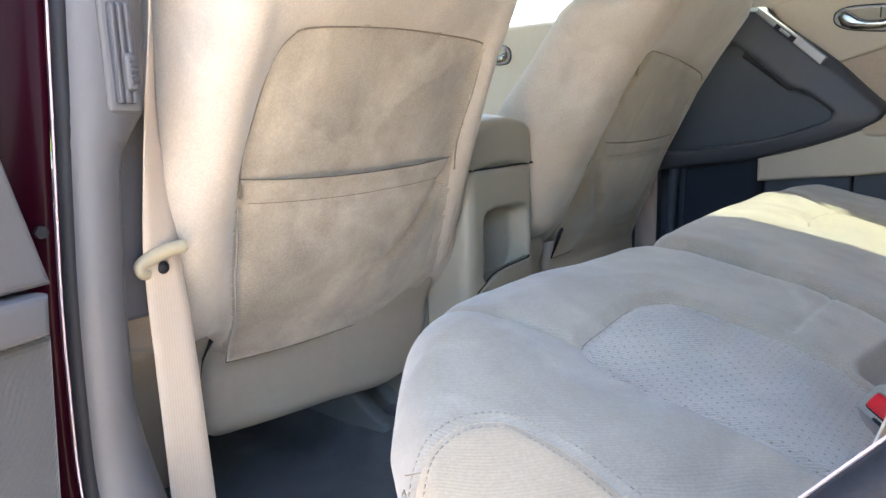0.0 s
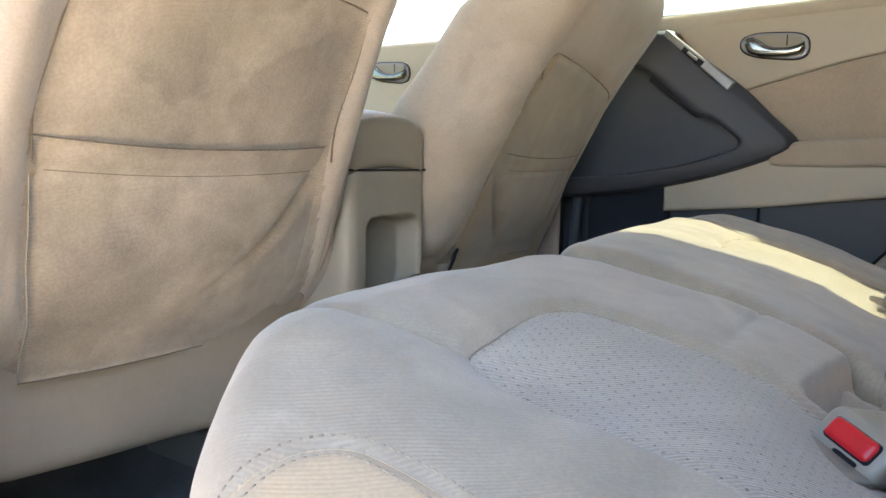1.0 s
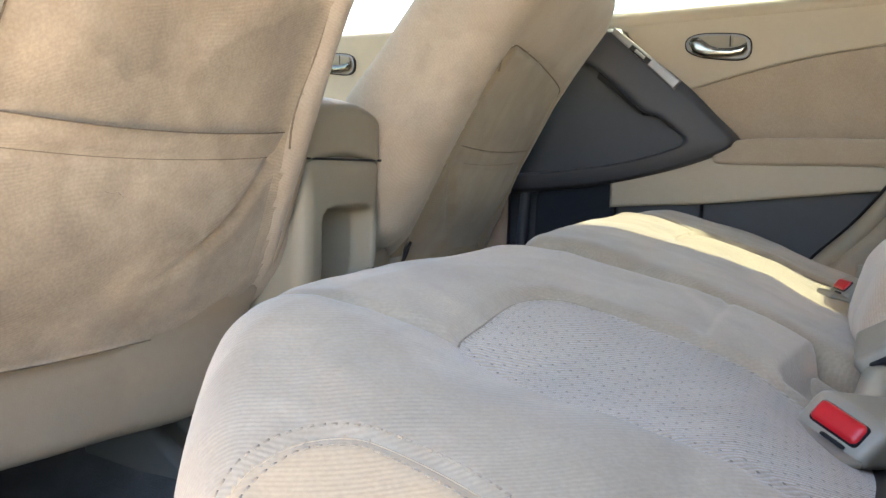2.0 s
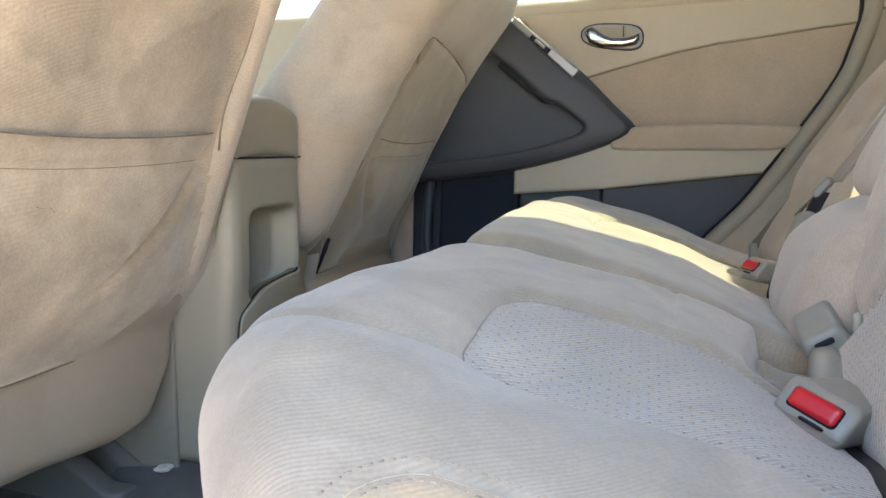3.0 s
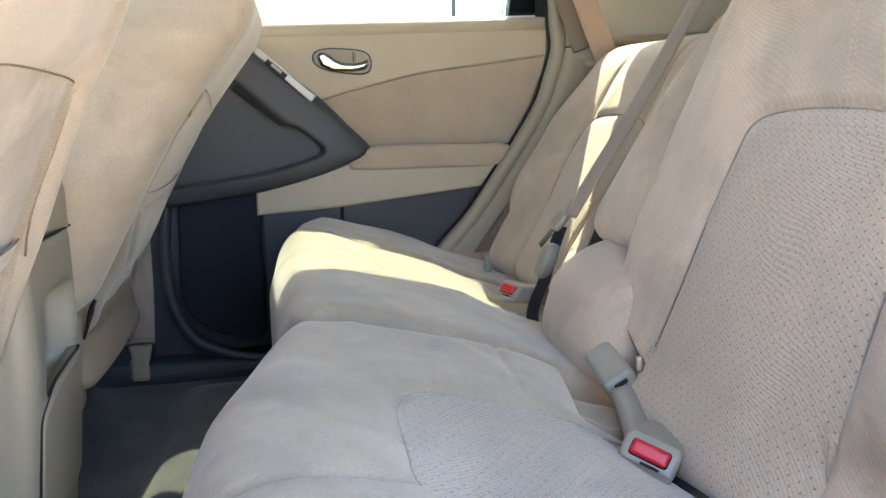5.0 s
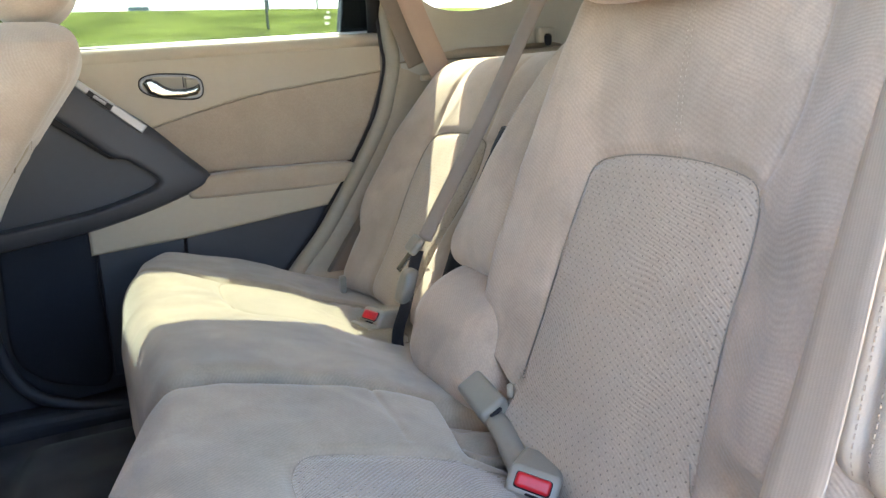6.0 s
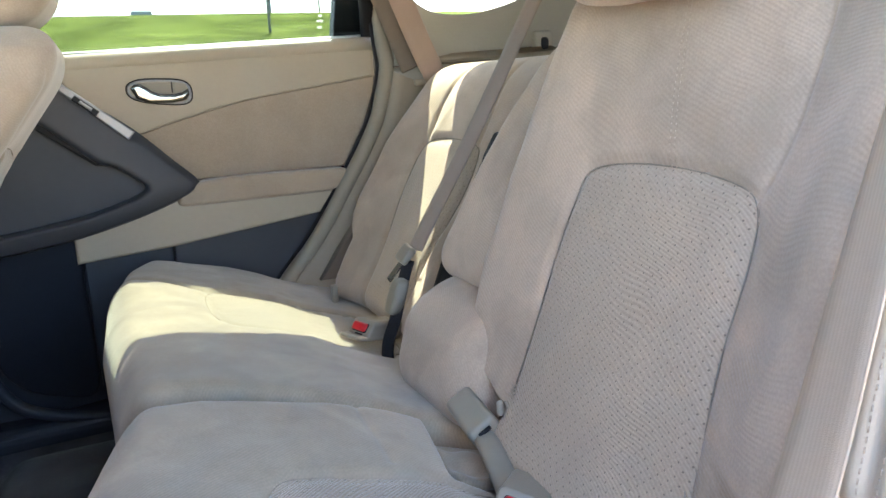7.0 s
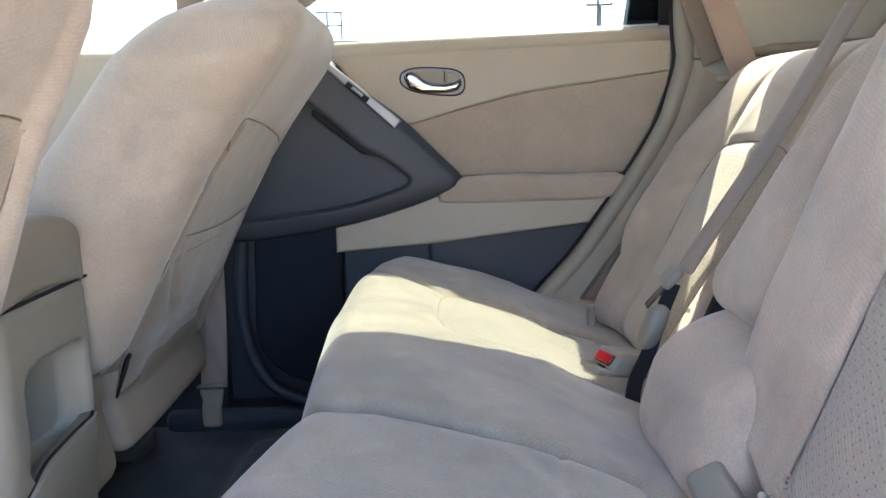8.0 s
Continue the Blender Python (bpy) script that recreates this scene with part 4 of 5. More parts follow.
    if inward > 0:
        slit = np.column_stack([xs(zz) - 0.020 + 0.55 * np.clip(0.81 - zz, 0, 1), cy + np.interp(zz, [0.725, 0.848], [-0.163, -0.147]), zz])
        bar("cover_slit", slit, np.interp(zz, [0.725, 0.82, 0.848], [0.0015, 0.004, 0.008]), M_BLACK, root, "dark slit between the covers", seg=6, flat=0.5)
    else:
        zz = np.linspace(0.812, 0.866, 8)
        slit = np.column_stack([xs(zz) + 0.002, cy + np.interp(zz, [0.79, 0.866], [-0.150, -0.131]), zz])
        bar("cover_slit", slit, np.interp(zz, [0.812, 0.85, 0.866], [0.002, 0.006, 0.004]), M_BLACK, root, "dark slit between the covers", seg=6, flat=0.6)
    V, F = rbox((0.34, 0.035, 0.15), 0.016, (24, 6, 14))
    V = V + np.array([-1.02 + (xb + 0.6), cy + 0.262, 0.745])
    V[:, 0] += (V[:, 2] - 0.735) * 0.5
    link_mesh("side_cover", V, F, M_SHELL, root, "beige vinyl seat side cover")
    # floor rails with end covers
    for s in (-1, 1):
        y = cy + s * 0.235
        part("seat_rail", block((0.50, 0.035, 0.03), (-1.10 + (xb + 0.6), y, 0.605), 0.006), M_STEEL, root, "dull steel floor rail")
        V, F = rbox((0.20, 0.075, 0.100), 0.016, (30, 24, 16))
        q = (V[:, 0] / 0.20 + 0.5)
        V[:, 2] = (V[:, 2] + 0.05) * (1.0 - 0.64 * np.clip((q - 0.42) / 0.45, 0, 1)) - 0.05
        V[:, 1] *= 1 + 0.2 * q
        V[:, 2] -= 0.020 * np.clip(1.3 - (np.abs(V[:, 1] - 0.006) / 0.022) ** 4, 0, 1) * np.clip((q - 0.30) * 6, 0, 1) * (V[:, 2] > -0.03) * np.clip((1.0 - q) * 8, 0, 1)
        foot = np.array([-0.83 + (xb + 0.6) - 0.09 * soft, y - 0.022 * (s > 0) * (1 - soft), 0.630 - 0.014 * soft])
        cover = link_mesh("rail_cover", V + foot, F, M_RAIL, root, "grey-green plastic rail end cover")
        part("cover_mouth", block((0.012, 0.040, 0.016), tuple(foot + np.array([-0.035, 0.004, 0.030])), 0.003), M_BLACK, cover, "dark mouth of the rail cover")
        part("rail_leg", block((0.05, 0.02, 0.09), (-0.92 + (xb + 0.6), y - 0.03, 0.665), 0.005), M_BLACK, root)
    # head restraint on two posts
    R, F = rbox((0.11, 0.27, 0.19), 0.05, (22, 40, 30))
    z = R[:, 2]
    V = np.column_stack([R[:, 0] + xs(1.27) - 0.05 + 0.25 * z, R[:, 1] * (1 - 0.25 * np.clip(-z / 0.1, 0, 1)) + cy, z + 1.405])
    rest = link_mesh("head_restraint", V, F, M_FRONT, root, "cloth head restraint")
    for s in (-0.06, 0.06):
        bar("post", [(xs(1.27) - 0.085, cy + s, 1.25), (xs(1.27) - 0.06, cy + s, 1.36)], 0.006, M_CHROME, rest, "chrome post")
    return root


# ---- centre console ----
def console():
    root = thing("centre_console", "stone-coloured plastic centre console with a rear pocket and armrest lid", "console")
    V, F = rbox((0.62, 0.188, 0.385), 0.020, (50, 84, 120))
    Z = V[:, 2] + 0.8075
    X = V[:, 0] - 0.940 - 0.10 * np.clip(0.86 - Z, 0, 1) * (V[:, 0] > 0.2)
    Z = np.maximum(Z, np.interp(X, [-0.79, -0.73], [0.71, 0.615]))
    # open tray recess in the rear face
    Y = V[:, 1] + 1.054
    u, v = (Y - 1.064) / 0.062, (Z - 0.872) / 0.053
    rec = np.clip(1.10 - (np.abs(u) ** 6 + np.abs(v) ** 6) ** (1 / 6), 0, 0.12) / 0.12
    X = X - (0.058 - 0.45 * np.clip(Y - 1.075, 0, 0.05)) * rec * (V[:, 0] > 0.28)
    link_mesh("body", np.column_stack([X, Y, Z]), F, M_CONSOLE, root)
    V, F = rbox((0.44, 0.190, 0.075), 0.016, (40, 26, 14))
    V[:, 2] += 0.018 * np.clip(1 - (V[:, 1] / 0.1) ** 2, 0, 1) - 0.012 * np.clip((V[:, 0] - 0.1) / 0.12, 0, 1) ** 2
    link_mesh("lid", V + np.array([-0.850, 1.054, 1.024]), F, M_CONSOLE, root, "cloth-textured armrest lid")
    part("lid_gap", block((0.434, 0.1893, 0.003), (-0.848, 1.054, 0.9925), 0.001), M_BLACK, root)
    out = curve([(0.976, 0.70), (0.977, 0.78), (0.981, 0.803), (1.000, 0.815), (1.025, 0.828), (1.060, 0.833), (1.122, 0.836), (1.131, 0.828), (1.132, 0.70), (1.116, 0.676), (1.05, 0.673), (0.992, 0.674)], 4, True)
    bm = slab([(y, z) for y, z in out], 0.02, 0.005)
    bm.transform(Matrix(((0, -1, 0, 0), (1, 0, 0, 0), (0, 0, 1, 0), (0, 0, 0, 1))))
    for v in bm.verts:
        v.co.x += -0.6265 - 0.10 * max(0, 0.86 - v.co.z) + 0.006 * math.sin(math.pi * (v.co.y - 0.97) / 0.17)
    flap = part("pocket_door", bm, M_CONSOLE, root, "hinged storage flap", True)
    gap = [(-0.6305 - 0.10 * max(0, 0.86 - z), y, z) for y, z in out * np.array([1, 1])]
    bar("flap_gap", gap, 0.0022, M_BLACK, flap, closed=True, seg=6)
    # thin slabs on both sides, slightly darker and greyer than the body
    for y in (0.955, 1.153):
        part("side_carpet", block((0.60, 0.008, 0.22), (-1.012, y, 0.70), 0.003), M_FACING, root, "thin slab on the console side, darker than the body")


# ---- the closed rear door across the car ----
DOOR_Y = 1.745


def door_panel(name, outline, y, depth, mat, parent, label="", bevel=0.004, seg=3, warp=None, smooth=False):
    bm = slab(outline, depth, bevel, seg)
    for v in bm.verts:
        v.co.y += y + (warp(v.co.x, v.co.z) if warp else 0)
    return part(name, bm, mat, parent, label, smooth)


def release(root, dx, y):
    """The inner door release: ring, cup, lever and lock tab."""
    cx, cz = -0.2415 + dx, 1.222

    def oval(sx, sz, k=28):
        pts = []
        for i in range(k):
            g = 2 * math.pi * i / k
            px = math.copysign(abs(math.cos(g)) ** 0.6, math.cos(g)) * sx
            pz = math.copysign(abs(math.sin(g)) ** 0.75, math.sin(g)) * sz * (0.84 + 0.16 * math.cos(g))
            pts.append((cx + px, cz + pz - 0.09 * px))
        return pts
    bar("release_joint", [(a, y + 0.006, b) for a, b in oval(0.0595, 0.0285)], 0.0012, M_BLACK, root, "dark joint round the release", closed=True, seg=6, up=(0, 1, 0))
    door_panel("release_bezel", oval(0.058, 0.027), y + 0.001, 0.01, M_SILVER, root, "thin satin bezel", 0.002)
    # cup in darker plastic than the door, for the shade inside it
    cup = door_panel("release_cup", oval(0.0535, 0.0225), y - 0.0005, 0.01, M_TRIM, root, "release cup, its shade put into a darker plastic", 0.002)
    low = [(-0.0525, 0.008), (-0.046, 0.0155), (-0.036, 0.0165), (-0.026, 0.0105), (-0.014, 0.001), (0.0, -0.0045), (0.024, -0.0060), (0.040, -0.003), (0.0515, 0.003), (0.053, -0.009), (0.046, -0.0180), (0.022, -0.0220), (-0.021, -0.0210), (-0.0435, -0.0115)]
    door_panel("release_lever", [(cx + a, cz + b) for a, b in low], y - 0.013, 0.012, M_CHROME, cup, "chrome release lever", 0.0062, 6, smooth=True)
    door_panel("lock_tab", [(cx + 0.026, cz + 0.015), (cx + 0.048, cz + 0.0125), (cx + 0.051, cz - 0.001), (cx + 0.026, cz - 0.005)], y - 0.006, 0.008, M_TRIM, cup, "satin beige lock tab", 0.002)
    bar("lock_joint", [(cx + 0.022, y - 0.005, cz + 0.017), (cx + 0.022, y - 0.005, cz - 0.003)], 0.0011, M_BLACK, cup, seg=6)


def far_door():
    root = thing("rear_door", "closed rear car door with beige panels, dark slate pull and chrome handle", "car door")
    rear_edge = [(0.195, 1.300), (0.199, 1.248), (0.182, 1.185), (0.163, 1.127), (0.100, 1.021), (0.026, 0.907), (-0.036, 0.836), (-0.10, 0.75), (-0.16, 0.64)]
    # core behind the panels
    door_panel("core", [(-0.66, 0.60)] + [(-0.66, 1.30)] + rear_edge, 1.768, 0.07, M_DARK, root, "dark door core")
    seam = curve([(-0.33, 1.128), (-0.288, 1.143), (-0.195, 1.169), (-0.079, 1.196), (0.038, 1.212), (0.196, 1.232)], 6)
    up = [tuple(p) for p in seam[::-1]] + [(-0.415, 1.255), (-0.66, 1.262), (-0.66, 1.279), (0.197, 1.291)]
    door_panel("upper_panel", up, DOOR_Y, 0.05, M_BEIGE, root, "smooth beige upper trim", 0.005, warp=lambda x, z: 0.0)
    # sill ledge rolling out towards the glass
    P = np.array([(x, DOOR_Y + 0.016, 1.277 + 0.018 * (x + 0.42) / 0.6) for x in np.linspace(-0.66, 0.197, 12)])
    bar("sill_roll", P, 0.019, M_BEIGE, root, seg=14)
    # white bar paints the sun on the sill's upper edge
    bar("sill_strip", P + np.array([0, 0.026, 0.016]), 0.009, M_WHITE, root, "white bar standing in for the sunlit edge of the sill", seg=12)
    bm = block((0.857, 0.075, 0.012), (-0.2315, DOOR_Y + 0.048, 1.290), 0.003)
    for v in bm.verts:
        v.co.z += 0.021 * (v.co.x + 0.42) + 0.0
    part("sill_ledge", bm, M_BEIGE, root)
    low = [tuple(p) for p in seam] + [(0.190, 1.20), (0.163, 1.127), (0.115, 1.046), (-0.20, 1.046)]
    door_panel("cloth_insert", low, DOOR_Y + 0.004, 0.04, M_DOORCLOTH, root, "brushed cloth insert panel", 0.006, smooth=False)
    # armrest pad and the beige band under it
    arm = curve([(-0.236, 1.006), (-0.215, 1.040), (-0.12, 1.049), (0.06, 1.047), (0.105, 1.044), (0.098, 1.02), (0.066, 1.002), (-0.05, 1.0), (-0.19, 1.0)], 4, True)
    door_panel("armrest_pad", [tuple(p) for p in arm], 1.702, 0.06, M_DOORCLOTH, root, "padded cloth armrest", 0.012, 4, smooth=True)
    band = [(-0.428, 0.968), (-0.428, 0.912), (-0.25, 0.924), (0.045, 0.958), (0.105, 1.03), (-0.20, 1.03), (-0.25, 1.02), (-0.33, 0.985)]
    door_panel("lower_band", band, 1.712, 0.05, M_BEIGE, root, "smooth beige band under the armrest", 0.006)
    # dark lower panel with map pocket
    door_panel("lower_panel", [(-0.252, 0.929), (0.052, 0.963), (0.026, 0.905), (-0.036, 0.832), (-0.10, 0.75), (-0.16, 0.66), (-0.252, 0.66)], 1.735, 0.04, M_DARKTRIM, root, "dark slate lower panel", 0.004)
    door_panel("pocket_panel", [(-0.418, 0.918), (-0.255, 0.929), (-0.255, 0.66), (-0.418, 0.66)], 1.732, 0.04, M_DARK, root, "dark slate door pocket", 0.004)
    spk = curve([(-0.422, 0.955), (-0.50, 0.965), (-0.575, 0.965), (-0.588, 0.85), (-0.590, 0.74), (-0.555, 0.685), (-0.50, 0.657), (-0.43, 0.65), (-0.420, 0.75), (-0.424, 0.86)], 4, True)
    door_panel("speaker_panel", [tuple(p) for p in spk], 1.728, 0.05, M_SPEAKER, root, "nearly black panel over the loudspeaker", 0.008, 4, smooth=True)
    # the pull: a dark triangular moulding round a scooped panel
    outer = [(-0.66, 1.262), (-0.44, 1.262), (-0.415, 1.250), (-0.379, 1.218), (-0.295, 1.152), (-0.235, 1.092), (-0.200, 1.058), (-0.190, 1.044), (-0.198, 1.030), (-0.231, 1.014),
             (-0.312, 0.986), (-0.427, 0.958), (-0.565, 0.940), (-0.66, 0.932)]
    inner = [(-0.66, 1.200), (-0.50, 1.195), (-0.452, 1.174), (-0.372, 1.100), (-0.345, 1.092), (-0.298, 1.056), (-0.290, 1.044), (-0.306, 1.030), (-0.390, 1.004), (-0.470, 0.990), (-0.555, 0.980), (-0.66, 0.973)]
    no, m = np.array(outer), np.array(inner)
    A, B = curve(no, 5), curve(m, 5)
    tA, tB = np.linspace(0, 1, 80), np.linspace(0, 1, 80)

    def along(L, t):
        s = np.r_[0, np.cumsum(np.linalg.norm(np.diff(L, axis=0), axis=1))]
        return np.column_stack([np.interp(t * s[-1], s, L[:, 0]), np.interp(t * s[-1], s, L[:, 1])])

    kA = along(A, tA)
    kB = along(B, tB)
    rows = []
    for f, yy in ((0.0, 1.758), (0.0, 1.722), (0.02, 1.712), (0.13, 1.697), (0.17, 1.6945), (0.21, 1.6935), (0.80, 1.6885), (0.88, 1.6885), (0.94, 1.690), (0.98, 1.695), (1.0, 1.702), (1.0, 1.745)):
        q = kA * (1 - f) + kB * f
        rows.append(np.column_stack([q[:, 0], np.full(80, yy), q[:, 1]]))
    V = np.concatenate(rows)
    F = [(i * 80 + j, i * 80 + j + 1, (i + 1) * 80 + j + 1, (i + 1) * 80 + j) for i in range(len(rows) - 1) for j in range(79)]
    link_mesh("pull_handle", V, F, M_DARKTRIM, root, "dark slate pull moulding")
    door_panel("scoop_panel", [tuple(p) for p in B], 1.738, 0.02, M_DARK, root, "smooth slate panel inside the pull", 0.0)
    # black plate that paints the shadow inside the grip pocket
    door_panel("grip_pocket", [(-0.452, 1.190), (-0.372, 1.118), (-0.338, 1.112), (-0.333, 1.094), (-0.372, 1.094), (-0.462, 1.166)], 1.705, 0.03, M_BLACK, root, "black plate standing in for the shade in the grip pocket", 0.004)
    # satin switch bezel lying along the upper edge
    a, b = np.array((-0.425, 1.258)), np.array((-0.298, 1.152))
    t = (b - a) / np.linalg.norm(b - a)
    nrm = np.array((t[1], -t[0]))
    nrm = -nrm if nrm[1] > 0 else nrm
    q = [a, b, b + nrm * 0.019, a + nrm * 0.012 + t * 0.004]
    bezel = door_panel("switch_bezel", [tuple(p) for p in q], 1.679, 0.014, M_SILVER, root, "satin silver window switch bezel", 0.003)
    c0, c1 = a + t * 0.050 + nrm * 0.004, a + t * 0.098 + nrm * 0.004
    door_panel("window_switch", [tuple(p) for p in (c0, c1, c1 + nrm * 0.011, c0 + nrm * 0.010)], 1.6765, 0.01, M_BLACK, bezel, "black window switch", 0.002)
    c0, c1 = a + t * 0.062 + nrm * 0.006, a + t * 0.086 + nrm * 0.006
    door_panel("switch_key", [tuple(p) for p in (c0, c1, c1 + nrm * 0.006, c0 + nrm * 0.006)], 1.6745, 0.01, M_SILVER, bezel, "", 0.002)
    release(root, 0.0, 1.738)
    # window: pane, frame, dark rear divider
    glass = door_panel("pane", [(-0.64, 1.285), (0.235, 1.285), (0.235, 1.63), (-0.60, 1.63)], 1.806, 0.004, M_GLASS, root, "clear window pane", 0.0, warp=lambda x, z: -0.55 * max(0.0, z - 1.33))
    door_panel("divider", [(0.122, 1.300), (0.226, 1.300), (0.222, 1.39), (0.21, 1.55), (0.168, 1.55), (0.136, 1.40)], 1.79, 0.03, M_DARK, root, "dark slate rear window divider", 0.004)
    P = curve([(-0.64, 1.80, 1.30), (-0.57, 1.66, 1.58), (-0.30, 1.612, 1.628), (-0.06, 1.612, 1.628), (0.0, 1.64, 1.60), (0.08, 1.665, 1.545), (0.165, 1.70, 1.43), (0.20, 1.78, 1.30)], 8)
    bar("window_frame", P, 0.016, M_BLACK, root, "black upper window frame", seg=10)
    # added panel, out of view: blocks sun from the front seat and floor
    door_panel("window_header", [(-0.66, 1.38), (-0.40, 1.415), (-0.30, 1.445), (-0.24, 1.48), (-0.20, 1.54), (-0.17, 1.63), (-0.66, 1.63)], 1.715, 0.02, M_PILLAR, root, "dark panel added over the window to keep sun off seat and floor", 0.003)
    # filler out of view, its lower edge cut to shape the sun patch
    door_panel("window_corner", [(-0.16, 1.662), (-0.065, 1.642), (-0.02, 1.612), (0.03, 1.58), (0.08, 1.535), (0.125, 1.48), (0.165, 1.42), (0.235, 1.40), (0.25, 1.68), (-0.16, 1.68)], 1.66, 0.02, M_PILLAR, root, "dark filler in the upper window corner, added to shape the sun patch", 0.003)
    for dz, w in ((0.0, 0.010), (0.012, 0.014), (0.022, 0.008)):
        part("glass_mark", block((w, 0.001, 0.006), (0.098, 1.8015 - 0.55 * (0.010 + dz), 1.338 + dz), 0.0003), M_ETCH, glass, "pale etched mark")
    return root


def far_surround():
    # weather seal and body-side trim behind the door
    edge = curve([(0.207, 1.74, 1.60), (0.205, 1.745, 1.42), (0.207, 1.735, 1.30), (0.209, 1.725, 1.245), (0.192, 1.722, 1.18), (0.172, 1.72, 1.125), (0.108, 1.715, 1.017), (0.034, 1.71, 0.903), (-0.028, 1.705, 0.832), (-0.10, 1.70, 0.74), (-0.16, 1.69, 0.62)], 6)
    edge[:, 0] -= 0.011 + 0.012 * np.clip((1.08 - edge[:, 2]) / 0.25, 0, 1)
    tagged(bar("door_seal", edge, np.interp(edge[:, 2], [0.80, 1.03, 1.15], [0.0105, 0.0095, 0.0062]), M_BLACK, seg=8), "black rubber door seal", "seal", kind="structure")
    tagged(bar("seal_trim", edge + np.array([0.0145, -0.013, 0.002]), 0.0165, M_TRIM, seg=10), "grey-beige edge trim along the door opening", "trim", kind="structure")
    # pillar trim: sheet between the seal and the seat
    ts = np.linspace(0, 1, 14)
    A = edge + np.array([0.026, -0.016, 0.004])
    V, F = [], []
    for p in A:
        for s in ts:
            w = 0.40 if p[2] < 1.247 else 0.05 if p[2] < 1.38 else 0.015
            V.append((p[0] + w * s, p[1] - 0.008 - 0.05 * s * (w / 0.40) + 0.02 * math.sin(3 * s) * (w / 0.4), p[2] + 0.03 * s * (w / 0.4)))
    k = len(ts)
    F = [(i * k + j, i * k + j + 1, (i + 1) * k + j + 1, (i + 1) * k + j) for i in range(len(A) - 1) for j in range(k - 1)]
    tr = link_mesh("pillar_trim", V, F, M_SANDY)
    mod = tr.modifiers.new("thickness", "SOLIDIFY")
    mod.thickness, mod.offset = 0.02, 1
    tagged(tr, "beige plastic pillar trim between door and rear seat", "trim", kind="structure")
    tagged(bar("trim_joint", [(0.222, 1.697, 1.247), (0.30, 1.690, 1.249), (0.44, 1.672, 1.252)], 0.0022, M_SEAM, seg=6), "dark joint in the pillar trim", "trim", kind="structure")
    # dark slab: the shade on the lower pillar trim, put in as colour
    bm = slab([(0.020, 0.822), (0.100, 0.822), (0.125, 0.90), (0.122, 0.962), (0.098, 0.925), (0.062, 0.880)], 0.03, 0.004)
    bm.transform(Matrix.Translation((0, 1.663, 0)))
    wall_piece("trim_lower_pillar", bm, M_SHADE, "dark taupe slab standing in for shade on the lower pillar trim")
    tab = thing("release_tab", "small beige seat release tab on the pillar trim", "release tab")
    part("tab_body", block((0.048, 0.012, 0.014), (0.285, 1.683, 1.213), 0.005, 3), M_BEIGE, tab)
    wall_piece('wall_quarter', block((0.34, 0.03, 0.70), (0.30, 1.80, 0.95), 0.01), M_PILLAR, 'taupe lined body side behind the door', 'car body')
    # cargo side wall with its window
    R = curve([(0.252, 1.42), (0.285, 1.374), (0.345, 1.352), (0.45, 1.358), (0.56, 1.40), (0.60, 1.50), (0.56, 1.60), (0.40, 1.608), (0.25, 1.606), (0.236, 1.50)], 5, True)
    bm = bmesh.new()
    vo = [bm.verts.new((x, 0, z)) for x, z in ((0.225, 0.78), (1.34, 0.78), (1.34, 1.62), (0.225, 1.62))]
    vi = [bm.verts.new((x, 0, z)) for x, z in R]
    eo = [bm.edges.new((vo[i], vo[(i + 1) % 4])) for i in range(4)]
    ei = [bm.edges.new((vi[i], vi[(i + 1) % len(vi)])) for i in range(len(vi))]
    bmesh.ops.triangle_fill(bm, use_beauty=True, edges=eo + ei)
    e = bmesh.ops.extrude_face_region(bm, geom=bm.faces[:])
    bmesh.ops.translate(bm, verts=[v for v in e["geom"] if isinstance(v, bmesh.types.BMVert)], vec=(0, 0.05, 0))
    bm.transform(Matrix.Translation((0, 1.70, 0)))
    wall_piece("wall_cargo_far", bm, M_LINER, "grey lined cargo side wall with a small quarter window", "cargo wall")
    bm = slab([tuple(p) for p in R], 0.004, 0.0)
    bm.transform(Matrix.Translation((0, 1.752, 0)))
    wall_piece("window_quarter", bm, M_SCREEN, "clear quarter window in the cargo wall", "window")
    hook = thing("wall_socket", "grey plastic belt anchor recess with a dark slot", "anchor")
    V, F = rbox((0.05, 0.02, 0.06), 0.009, (10, 6, 12))
    part_at = np.array([0.582, 1.690, 1.282])
    link_mesh("plate", V + part_at, F, M_LINER, hook)
    V, F = rbox((0.022, 0.02, 0.032), 0.008, (8, 6, 10))
    link_mesh("slot", V + part_at + np.array([0, -0.004, 0]), F, M_BLACK, hook, "black slot")
    # far B-pillar lower trim
    wall_piece("pillar_far_lower", block((0.16, 0.07, 0.72), (-0.735, 1.755, 0.90), 0.02, 3), M_DARK, "dark slate lower middle pillar trim", "pillar")
    P = curve([(-0.60, 1.72, 0.98), (-0.612, 1.722, 0.80), (-0.585, 1.72, 0.69), (-0.52, 1.715, 0.635), (-0.36, 1.71, 0.60), (-0.10, 1.70, 0.595)], 8)
    tagged(bar("door_seal_lower", P + np.array([-0.004, 0.010, -0.006]), 0.012, M_DARK, seg=12), "black rubber lower door seal", "seal", kind="structure")
    wall_piece("door_sill_far", block((0.95, 0.10, 0.06), (-0.30, 1.755, 0.583), 0.024, 4), M_DARK, "dark slate door sill trim", "sill")
    wall_piece("body_side_far", block((3.0, 0.03, 0.75), (-0.2, 1.86, 0.72), 0.01), M_PAINT, "maroon painted far side of the car body", "car body")


